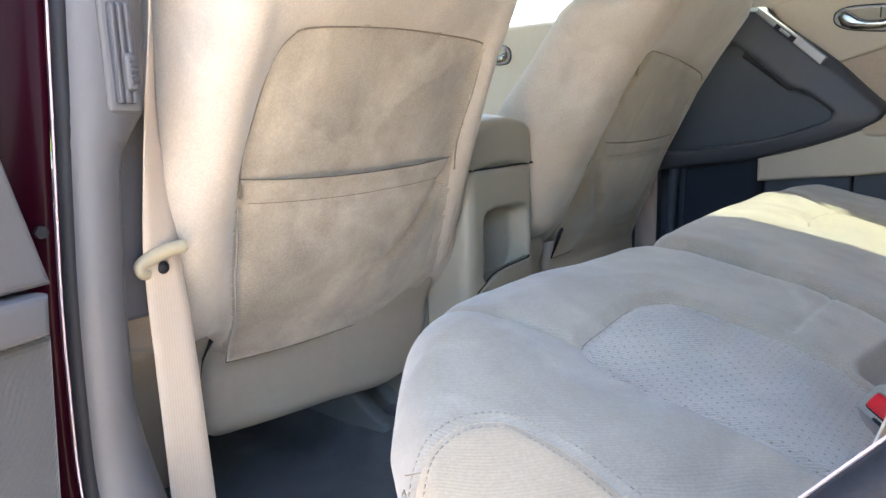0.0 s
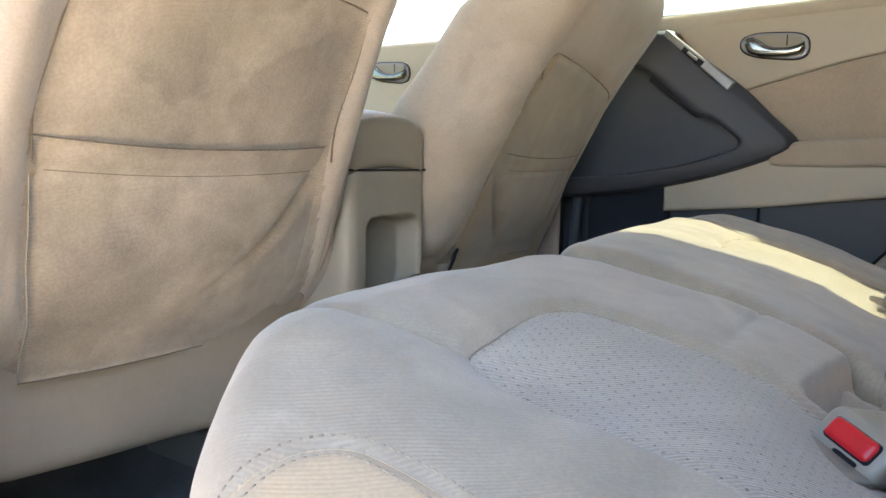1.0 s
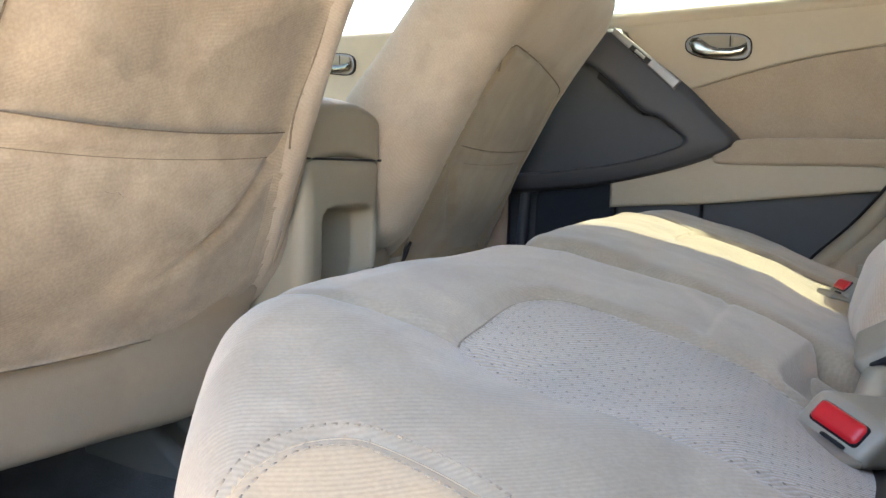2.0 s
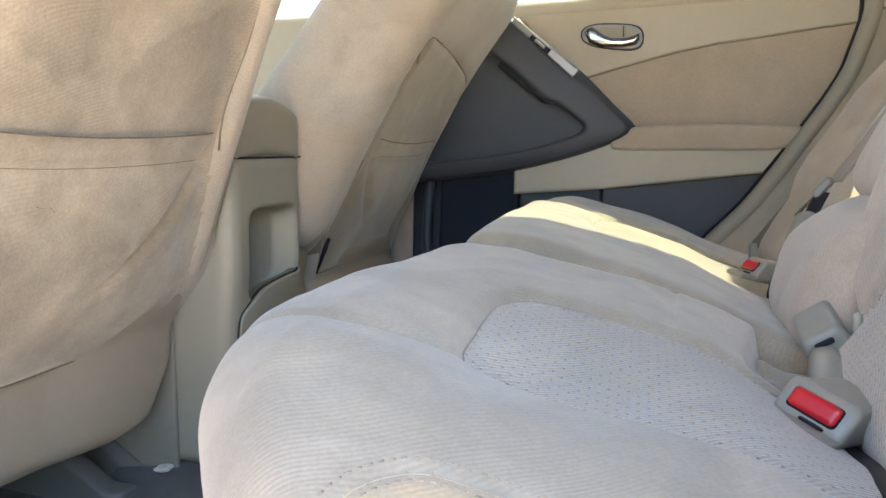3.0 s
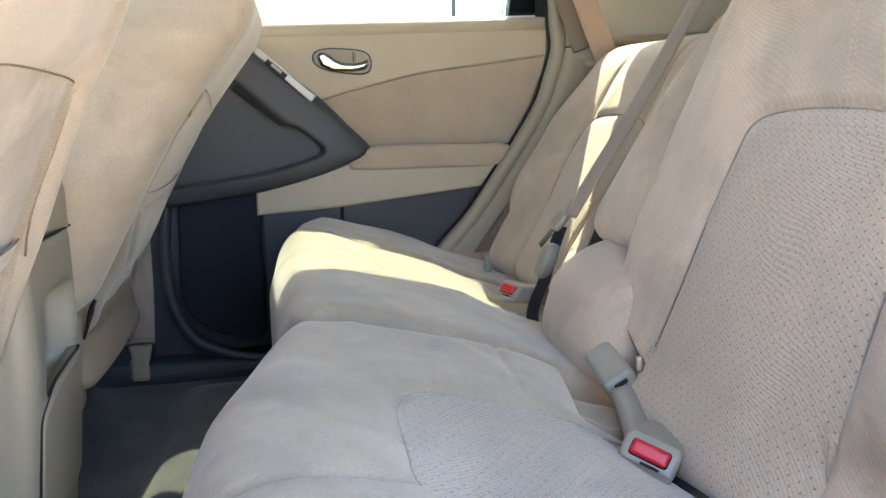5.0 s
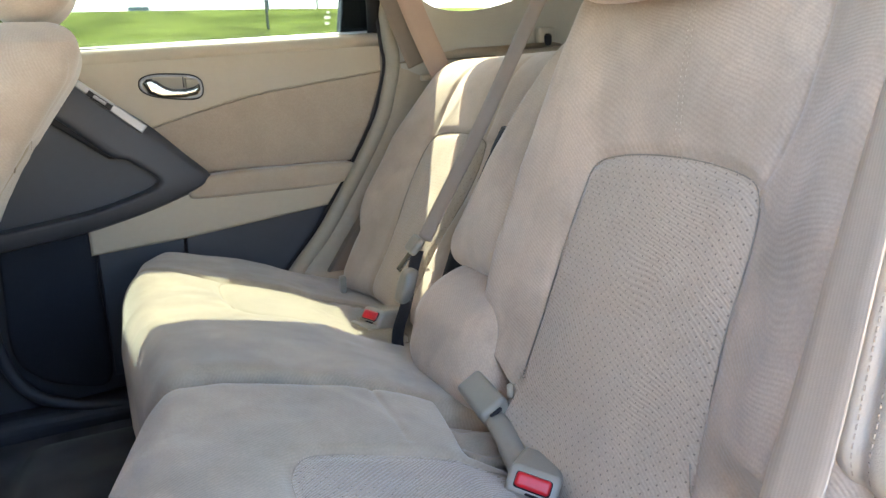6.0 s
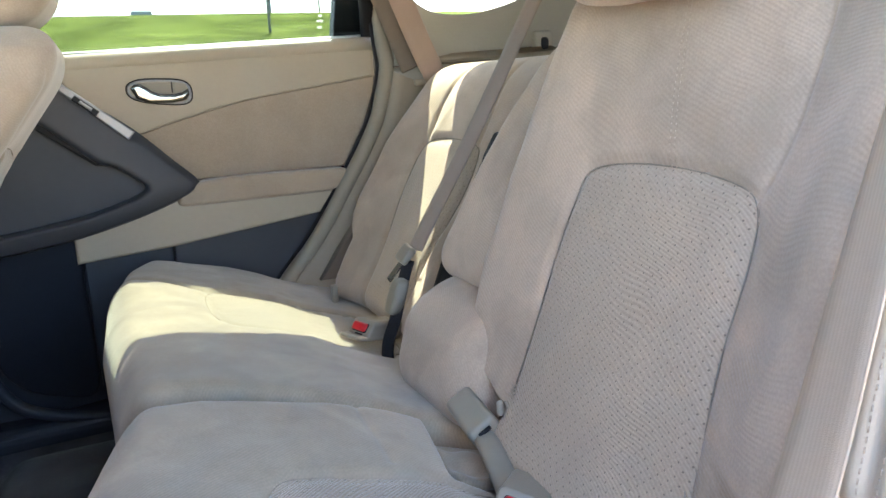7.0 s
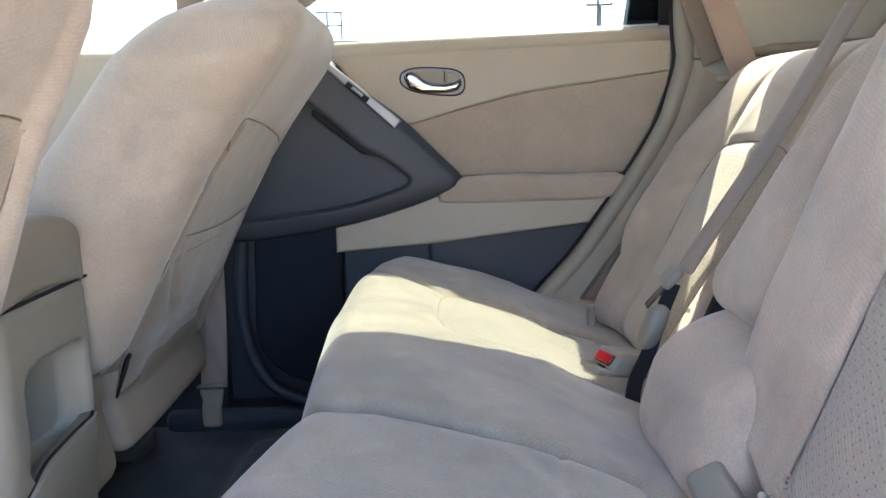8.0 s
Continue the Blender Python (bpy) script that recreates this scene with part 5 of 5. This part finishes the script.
# ---- belts and buckles ----
def buckle(name, label, at, turn, red=True, stalk=None, size=(0.072, 0.052, 0.030)):
    root = thing(name, label, "belt buckle", "rear belt buckles")
    m = Matrix.Translation(at) @ Euler([radians(a) for a in turn]).to_matrix().to_4x4()

    def put(V):
        return np.array([m @ Vector(v) for v in V])

    def sloped(V):
        """The front face leans back above the lip."""
        V = V.copy()
        front = np.clip((-V[:, 0] - size[0] * 0.12) / (size[0] * 0.38), 0, 1)
        V[:, 0] += 0.55 * np.clip(V[:, 2] + 0.006, 0, 1) * front
        return V
    V, F = rbox(size, 0.007, (26, 22, 14))
    V[:, 1] *= 1 - 0.14 * (V[:, 0] / size[0] + 0.5)
    if red:
        housing = link_mesh("housing", put(sloped(V)), F, M_BUCKLE, root)
        lean = Matrix.Rotation(radians(28), 3, "Y")
        v, f = rbox((0.008, 0.0350, 0.0150), 0.0038, (8, 18, 10))
        v = np.array([lean @ Vector(q) for q in v])
        link_mesh("release_button", put(v + np.array([-0.0305, 0, 0.0035])), f, M_RED, housing, "red release button")
        v, f = rbox((0.0072, 0.0362, 0.0162), 0.0035, (6, 16, 8))
        v = np.array([lean @ Vector(q) for q in v])
        link_mesh("button_well", put(v + np.array([-0.0300, 0, 0.0030])), f, M_BLACK, housing, "dark joint round the button")
        v, f = rbox((0.020, 0.050, 0.0065), 0.003, (8, 18, 6))
        v[:, 2] -= 8.0 * np.clip(-v[:, 0] - 0.002, 0, 1) ** 2
        link_mesh("tongue_lip", put(v + np.array([-0.0410, 0, -0.0108])), f, M_BUCKLE, housing)
        v, f = rbox((0.006, 0.018, 0.0026), 0.0012, (3, 8, 3))
        link_mesh("tongue_slot", put(v + np.array([-0.0345, -0.004, -0.0062])), f, M_BLACK, housing, "black tongue slot")
    else:
        # wedge-shaped housing, thickest at its mouth
        V[:, 2] *= 0.80 + 0.25 * (V[:, 0] / size[0] + 0.5)
        V[:, 1] *= 0.86 + 0.22 * (V[:, 0] / size[0] + 0.5)
        housing = link_mesh("housing", put(V), F, M_BUCKLE, root)
    if stalk:
        line = curve(stalk, 8)
        bar("stalk", line, np.interp(np.linspace(0, 1, len(line)), [0, 0.15, 1], [0.0125, 0.0145, 0.0150]), M_BUCKLE, root, "stiff stone-coloured stalk sleeve", seg=14, flat=0.72)
    return root


def belts():
    buckle("seat_buckle", "stone plastic belt buckle with a red button on the cushion", (-0.041, 0.722, 0.827), (15, 10, 50))
    buckle("seat_buckle", "stone plastic belt buckle with a red button, beside the sunlit cushion", (-0.003, 1.252, 0.840), (0, 12, 18))
    ax = Vector((-0.04, -0.97, -0.16)).normalized()
    az = Vector((-0.55, -0.12, 0.80))
    az = (az - az.dot(ax) * ax).normalized()
    ay = az.cross(ax)
    turned = [math.degrees(a) for a in Matrix((ax, ay, az)).transposed().to_euler()]
    mid = Vector((-0.020, 0.872, 0.846))
    b = buckle("seat_buckle", "stone plastic centre belt buckle on a stiff stalk, turned away", mid, turned, red=False,
               stalk=[(-0.024, 0.838, 0.837), (-0.028, 0.81, 0.832), (-0.034, 0.78, 0.824), (-0.038, 0.75, 0.812), (-0.038, 0.73, 0.80)], size=(0.076, 0.040, 0.034))
    V, F = rbox((0.004, 0.016, 0.005), 0.0018, (4, 8, 4))
    notch = Matrix.Translation(mid + ax * 0.0395 + az * 0.009) @ Matrix((ax, ay, az)).transposed().to_4x4()
    link_mesh("notch", np.array([notch @ Vector(v) for v in V]), F, M_BLACK, b.children[0], "black notch")
    # centre belt from the roof to its small tongue
    root = thing("centre_seat_belt", "greyish-pink centre seat belt hanging from the roof with a metal tongue, darkened for shade", "seat belt")
    strap("webbing", curve([(0.42, 1.16, 1.62), (0.269, 1.20, 1.327), (0.165, 1.222, 1.13), (0.10, 1.233, 1.02), (0.060, 1.225, 0.962)], 10), (0.05, -1, 0), 0.045, M_WEBDIM, root)
    V, F = rbox((0.012, 0.05, 0.030), 0.005, (6, 14, 10))
    turn = Euler((0, radians(40), radians(-10))).to_matrix()
    link_mesh("tongue_grip", np.array([turn @ Vector(v) for v in V]) + np.array([0.048, 1.236, 0.955]), F, M_BUCKLE, root, "stone plastic tongue grip")
    V, F = rbox((0.003, 0.024, 0.05), 0.0012, (2, 8, 14))
    link_mesh("tongue", np.array([turn @ Vector(v) for v in V]) + np.array([0.034, 1.235, 0.936]), F, M_CHROME, root, "bright steel tongue")
    strap("lower_webbing", curve([(0.045, 1.215, 0.950), (0.026, 1.203, 0.912), (0.010, 1.192, 0.872), (-0.006, 1.186, 0.840), (-0.010, 1.182, 0.812), (0.004, 1.178, 0.795)], 8), (0.8, -0.6, 0.2), 0.018, M_BLACK, root, "dark doubled webbing")
    V, F = rbox((0.022, 0.038, 0.052), 0.009, (10, 14, 16))
    V[:, 0] += 0.35 * V[:, 2]
    V[:, 1] *= 1 - 0.25 * np.abs(V[:, 2] / 0.026)
    link_mesh("mini_buckle", V + np.array([0.018, 1.204, 0.900]), F, M_BUCKLE, root, "small detachable buckle")
    clip = thing("belt_stop", "small grey lap-belt clip by the far seat", "clip")
    part("clip_body", block((0.012, 0.016, 0.034), (0.008, 1.525, 0.830), 0.003), M_BUCKLE, clip)
    # far outboard belt on the pillar
    root = thing("rear_seat_belt", "pinkish-beige rear seat belt running down the pillar trim, darkened for shade", "seat belt", "rear belts")
    strap("webbing", curve([(0.16, 1.645, 1.55), (0.225, 1.66, 1.40), (0.275, 1.662, 1.28), (0.32, 1.655, 1.18)], 8), (1, -0.2, 0.4), 0.047, M_WEBSIDEDIM, root)
    # added dark strap paints the shade along the belt's edge
    strap("return_webbing", curve([(0.135, 1.672, 1.55), (0.193, 1.683, 1.40), (0.240, 1.684, 1.28), (0.256, 1.683, 1.24)], 8), (1, -0.2, 0.4), 0.040, M_SHADE, root, "dark strap standing in for the shade beside the belt")
    # near outboard belt lying over the bolster
    root = thing("rear_seat_belt", "beige rear seat belt stretched over the near backrest", "seat belt", "rear belts")
    z = np.array([1.45, 1.30, 1.20, 1.10, 1.0, 0.93, 0.86])
    P = np.column_stack([-0.054 + 0.31 * (z - 0.9) + np.interp(z, [1.0, 1.2], [0.017, 0.0]), np.interp(z, [0.9, 1.05, 1.15, 1.25, 1.45], [0.444, 0.441, 0.434, 0.430, 0.42]), z])
    side = [(0.18 + 1.8 * max(0, q - 0.97), 1, 0) for q in np.interp(np.linspace(0, 1, len(curve(P, 8))), np.linspace(0, 1, 7), z)]
    line, sd = curve(P, 8), np.array(side)
    sd = sd / np.linalg.norm(sd, axis=1, keepdims=True)
    strap("webbing", line, side, 0.047, M_WEB, root)
    for s in (-0.0232, 0.0232):
        bar("woven_edge", line + sd * s, 0.0012, M_WEB, root, seg=6, flat=0.7)
    # front passenger belt anchor behind the far front seat
    root = thing("front_seat_belt", "grey-beige front seat belt hanging to its floor anchor, darkened for shade", "seat belt")
    strap("webbing", curve([(-0.66, 1.70, 1.40), (-0.66, 1.70, 1.05), (-0.661, 1.695, 0.80), (-0.667, 1.69, 0.665)], 8), (1, 0.1, 0), 0.047, M_WEBDIM, root)
    bar("anchor_bar", [(-0.697, 1.684, 0.668), (-0.645, 1.684, 0.673)], 0.004, M_STEEL, root, "steel bar of the anchor", seg=8)
    V, F = rbox((0.048, 0.014, 0.038), 0.006, (12, 6, 12))
    V[:, 0] *= 1 - 0.35 * (0.5 - V[:, 2] / 0.038)
    link_mesh("anchor_cover", V + np.array([-0.671, 1.688, 0.645]), F, M_BUCKLE, root, "stone plastic anchor cover")
    V, F = rbox((0.036, 0.016, 0.050), 0.0078, (12, 6, 14))
    link_mesh("anchor_foot", V + np.array([-0.675, 1.690, 0.612]), F, M_TRIM, root, "rounded anchor foot")


# ---- the near side: middle pillar, open door, body ----
def near_side():
    edge = [(-0.585, 0.410, 1.62), (-0.598, 0.385, 1.30), (-0.600, 0.374, 1.176), (-0.600, 0.367, 1.09), (-0.600, 0.356, 0.953), (-0.600, 0.352, 0.86), (-0.597, 0.350, 0.77), (-0.56, 0.345, 0.66), (-0.48, 0.34, 0.60)]
    E = curve(edge, 8)
    # pillar trim: a rounded sheet from the seal inwards
    prof = [(-0.004, -0.006), (0.017, 0.006), (0.019, 0.022), (0.016, 0.036), (0.004, 0.046), (-0.02, 0.052), (-0.08, 0.054)]
    V = np.array([(p[0] + a, p[1] + b * (0.80 + 0.55 / (1 + math.exp(-(p[2] - 1.075) / 0.008)) + 0.75 * min(1.0, max(0.0, (0.84 - p[2]) / 0.18))), p[2]) for p in E for a, b in prof])
    k = len(prof)
    F = [(i * k + j, i * k + j + 1, (i + 1) * k + j + 1, (i + 1) * k + j) for i in range(len(E) - 1) for j in range(k - 1)]
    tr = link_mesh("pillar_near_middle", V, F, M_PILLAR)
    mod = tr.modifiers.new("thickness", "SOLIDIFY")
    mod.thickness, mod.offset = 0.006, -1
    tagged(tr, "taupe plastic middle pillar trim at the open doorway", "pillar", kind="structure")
    tagged(bar("door_seal_near", E + np.array([0.007, -0.004, 0]), 0.0070, M_BLACK, seg=10), "black rubber seal round the open doorway", "seal", kind="structure")
    # unseen rail added to keep sky light off the far seats
    H = curve([(-0.62, 0.415, 1.545), (-0.2, 0.405, 1.56), (0.15, 0.41, 1.545), (0.26, 0.42, 1.47)], 8)
    tagged(bar("roof_rail_near", H, 0.045, M_HEAD, seg=12), "unseen beige roof rail over the open doorway, added to block sky light", "roof rail", kind="structure")
    # painted pillar outside the seal
    prof = [(0.004, -0.014), (0.002, -0.020), (-0.004, -0.026), (-0.014, -0.040), (-0.02, -0.075), (-0.05, -0.10), (-0.16, -0.11)]
    V = np.array([(p[0] + a, p[1] + b, p[2]) for p in E for a, b in prof])
    F = [(i * k + j, (i + 1) * k + j, (i + 1) * k + j + 1, i * k + j + 1) for i in range(len(E) - 1) for j in range(k - 1)]
    ob = link_mesh("body_pillar_near", V, F, M_PAINT)
    mod = ob.modifiers.new("thickness", "SOLIDIFY")
    mod.thickness, mod.offset = 0.004, 1
    tagged(ob, "glossy maroon painted door jamb of the middle pillar", "car body", kind="structure")
    # thin pale bar: the sky's highlight on the jamb, set in its colour
    tagged(bar("jamb_edge", E + np.array([0.006, -0.0125, 0]), 0.0011, M_GLINT, seg=8), "pale bar carrying the highlight along the door jamb edge", "car body", kind="structure")
    # seat belt height adjuster
    adj = thing("belt_adjuster", "taupe plastic seat belt height adjuster in the pillar", "belt adjuster")
    part("frame", block((0.012, 0.030, 0.094), (-0.578, 0.405, 1.134), 0.005, 3), M_PILLAR, adj)
    part("track", block((0.008, 0.019, 0.080), (-0.5735, 0.405, 1.134), 0.003), M_DARKTRIM, adj, "recessed dark track")
    for dy in (-0.0062, 0.0, 0.0062):
        part("guide_rib", block((0.006, 0.0034, 0.078), (-0.5705, 0.405 + dy, 1.134), 0.001), M_PILLAR, adj)
    slider = part("slider", block((0.010, 0.011, 0.030), (-0.5685, 0.4085, 1.119), 0.004, 3), M_PILLAR, adj, "ribbed slider")
    for i in range(5):
        part("slider_ridge", block((0.002, 0.006, 0.0022), (-0.5633, 0.4095, 1.1105 + 0.0042 * i), 0.0006), M_DARKTRIM, slider)
    wall_piece("pillar_near_lining", block((0.012, 0.075, 0.20), (-0.640, 0.430, 1.00), 0.005, 2), M_PILLAR, "grey-brown lined inner face of the middle pillar", "pillar")
    # driver's belt with its tongue
    root = thing("front_seat_belt", "pale beige front seat belt hanging from the pillar with its tongue", "seat belt")
    P = curve([(-0.60, 0.478, 1.45), (-0.615, 0.464, 1.19), (-0.615, 0.452, 1.078), (-0.615, 0.4485, 0.973), (-0.615, 0.452, 0.86), (-0.615, 0.455, 0.72), (-0.61, 0.455, 0.60)], 10)
    side = np.array([(np.interp(p[2], [0.72, 0.90, 0.973, 1.078, 1.2], [0, -0.15, -0.35, -1.0, -1.6]), 1, 0) for p in P])
    strap("webbing", P, side, 0.047, M_WEB, root)
    loop = curve([(-0.604, 0.467, 0.966), (-0.605, 0.455, 0.965), (-0.606, 0.442, 0.963), (-0.607, 0.430, 0.959), (-0.608, 0.422, 0.954), (-0.608, 0.423, 0.947), (-0.609, 0.430, 0.945)], 6)
    bar("tongue_grip", loop, np.interp(np.linspace(0, 1, len(loop)), [0, 0.05, 0.55, 1], [0.0050, 0.0066, 0.0066, 0.0046]), M_TONGUE, root, "worn beige tongue grip", seg=12, flat=0.8, up=(1, 0, 0))
    V, F = ring_tube([(-0.6145, 0.447, 0.948), (-0.6120, 0.447, 0.948)], 0.006, 14, up=(0, 0, 1))
    link_mesh("stop_button", V, F, M_BLACK, root, "black belt stop button")
    # open rear door, hinged on the middle pillar
    root = thing("open_rear_door", "open rear car door with taupe trim, hinged on the middle pillar", "car door")
    m = Matrix.Translation((-0.55, 0.308, 0)) @ Matrix.Rotation(radians(-76), 4, "Z")
    def panel(name, outline, y, depth, mat, label="", bevel=0.006):
        bm = slab(outline, depth, bevel, 3)
        bm.transform(m @ Matrix.Translation((0, y, 0)) @ Matrix.Diagonal((1, -1, 1, 1)))
        return part(name, bm, mat, root, label)
    panel("door_skin", [(-0.008, 0.45), (-0.008, 0.97), (0.0, 1.28), (0.55, 1.28), (0.55, 0.45)], -0.03, 0.10, M_PAINT, "maroon painted door shell")
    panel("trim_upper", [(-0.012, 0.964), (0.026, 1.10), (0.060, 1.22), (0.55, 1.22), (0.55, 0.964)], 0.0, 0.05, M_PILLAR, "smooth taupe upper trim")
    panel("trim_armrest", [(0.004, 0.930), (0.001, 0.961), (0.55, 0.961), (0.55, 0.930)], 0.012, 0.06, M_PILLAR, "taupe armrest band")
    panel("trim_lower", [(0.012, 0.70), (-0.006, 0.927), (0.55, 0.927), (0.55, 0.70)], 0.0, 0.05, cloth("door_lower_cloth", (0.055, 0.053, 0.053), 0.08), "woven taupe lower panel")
    V, F = ring_tube([(-0.600, 0.336, 0.998), (-0.594, 0.335, 0.998)], 0.0055, 6)
    link_mesh("hinge_bolt", V, F, M_BLACK, root, "dark hinge bolt", smooth=False)
    # doorway behind: body flange, seal and sill
    A = curve([(-0.40, 0.31, 0.60), (-0.25, 0.30, 0.66), (-0.15, 0.282, 0.78), (-0.082, 0.272, 0.89), (-0.039, 0.267, 0.943), (0.004, 0.267, 0.992), (0.08, 0.272, 1.07), (0.15, 0.29, 1.17), (0.21, 0.325, 1.33), (0.22, 0.38, 1.5)], 8)
    tagged(bar("doorway_seal_rear", A, 0.010, M_BLACK, seg=10), "black rubber seal along the rear edge of the doorway", "seal", kind="structure")
    # pale bar paints the bright line along the flange
    tagged(bar("doorway_edge_rear", A + np.array([-0.007, 0.003, 0.0075]), 0.0006, M_GLINT, seg=6), "pale bar carrying the bright line along the rear doorway flange", "car body", kind="structure")
    V = np.array([(p[0] + 0.008 + 0.9 * a, p[1] + 0.02 - 0.06 * (1 - a * 8) * (a > 0) - b, p[2] - 0.9 * a) for p in A for a, b in ((0, 0), (0.012, 0.0), (0.03, 0.012), (0.06, 0.03), (0.12, 0.06), (0.25, 0.09))])
    k = 6
    F = [(i * k + j, i * k + j + 1, (i + 1) * k + j + 1, (i + 1) * k + j) for i in range(len(A) - 1) for j in range(k - 1)]
    ob = link_mesh("body_side_near", V, F, M_PAINT)
    mod = ob.modifiers.new("thickness", "SOLIDIFY")
    mod.thickness, mod.offset = 0.004, 1
    tagged(ob, "glossy maroon rear wing edge of the doorway", "car body", kind="structure")
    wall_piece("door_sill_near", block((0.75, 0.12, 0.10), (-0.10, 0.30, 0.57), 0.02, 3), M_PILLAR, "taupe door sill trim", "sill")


# ---- outside ----
def outside():
    xs = np.r_[-600, -300, -150, np.linspace(-90, 90, 61), 150, 300, 600]
    ys = np.r_[-400, -100, -30, np.linspace(-10, 120, 66), 200, 400, 900]
    X, Y = np.meshgrid(xs, ys, indexing="ij")
    t = np.clip((Y - 14) / 48, 0, 1)
    Z = 6.7 * t * t * (3 - 2 * t) + np.array([[noise.noise(Vector((x * 0.05, y * 0.05, 0))) for y in ys] for x in xs]) * 0.25 * np.clip((Y - 20) / 10, 0, 1)
    n, m = X.shape
    F = [(i * m + j, (i + 1) * m + j, (i + 1) * m + j + 1, i * m + j + 1) for i in range(n - 1) for j in range(m - 1)]
    mats = [1 if ys[j] >= 13.9 else 0 for i in range(n - 1) for j in range(m - 1)]
    ob = link_mesh("ground", np.stack([X, Y, Z], -1).reshape(-1, 3), F, [M_ASPHALT, M_GRASS], face_mats=mats)
    tagged(ob, "pale concrete lot with a green grass bank rising beyond it", "ground", kind="structure")

    def mast(x, y, h, r):
        root = thing("lamp_post", "thin grey metal post standing on the grass bank", "post", "posts on the bank")
        bar("pole", [(x, y, 0.0), (x, y, h * 0.5), (x, y, h)], [r, r * 0.8, r * 0.6], M_POLE, root, seg=10)
        part("lamp_head", block((0.9, 0.3, 0.12), (x + 0.3, y, h), 0.04), M_POLE, root)
    mast(8.6, 42.0, 13.0, 0.09)
    mast(16.4, 60.0, 16.0, 0.08)
    root = thing("lamp_mast", "tall thin mast with a crossbar far beyond the bank", "post", "posts on the bank")
    bar("pole", [(12.6, 60, 4.0), (12.6, 60, 9.3)], 0.10, M_POLE, root)
    bar("crossbar", [(11.5, 60, 9.25), (13.5, 60, 9.25)], 0.09, M_POLE, root)
    root = thing("steel_gantry", "pale steel frame far beyond the bank", "gantry")
    for gx in (-8.3, -7.2):
        bar("upright", [(gx, 62, 4.0), (gx, 62, 9.4)], 0.07, M_POLE, root)
    for gz in (8.4, 9.4):
        bar("beam", [(-9.3, 62, gz), (-7.1, 62, gz)], 0.06, M_POLE, root)
    root = thing("van", "pale grey van far away on the bank", "van")
    part("cargo_box", block((1.5, 1.2, 0.76), (3.85, 66, 7.27), 0.05), M_VAN, root)
    part("cab", block((0.62, 1.15, 0.52), (4.86, 66, 7.15), 0.16), M_VAN, root)
    part("cab_window", block((0.30, 1.18, 0.18), (4.74, 66, 7.30), 0.05), M_BLACK, root, "dark cab window")
    for dx in (-0.25, 1.15):
        V, F = ring_tube([(3.6 + dx, 65.42, 6.89), (3.6 + dx, 66.58, 6.89)], 0.18, 14)
        link_mesh("wheel", V, F, M_BLACK, root)


lint = thing("lint_scrap", "small pale scrap of lint on the dark carpet", "lint")
V, F = rbox((0.022, 0.012, 0.005), 0.002, (12, 8, 4))
V[:, 2] += 0.002 * np.sin(V[:, 0] * 150 + V[:, 1] * 200)
link_mesh("scrap", V + np.array([-0.721, 0.936, 0.6215]), F, M_DUST, lint)
car_floor()
car_shell()
front_release = thing("front_door_release", "chrome release lever in the beige front door panel", "door release")
release(front_release, -0.858, 1.743)
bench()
rear_backs()
front_seat("driver_seat", "beige cloth front seat with a map pocket, by the open door", 0.705, 1, -0.604, 0.43, M_PANEL, 0.0, 0.152, 0.07)
front_seat("passenger_seat", "beige cloth front seat back with a stained map pocket", 1.392, -1, -0.552, 0.58, M_DIRTY, 1.0, 0.098, 0.16)
console()
far_door()
far_surround()
belts()
near_side()
outside()
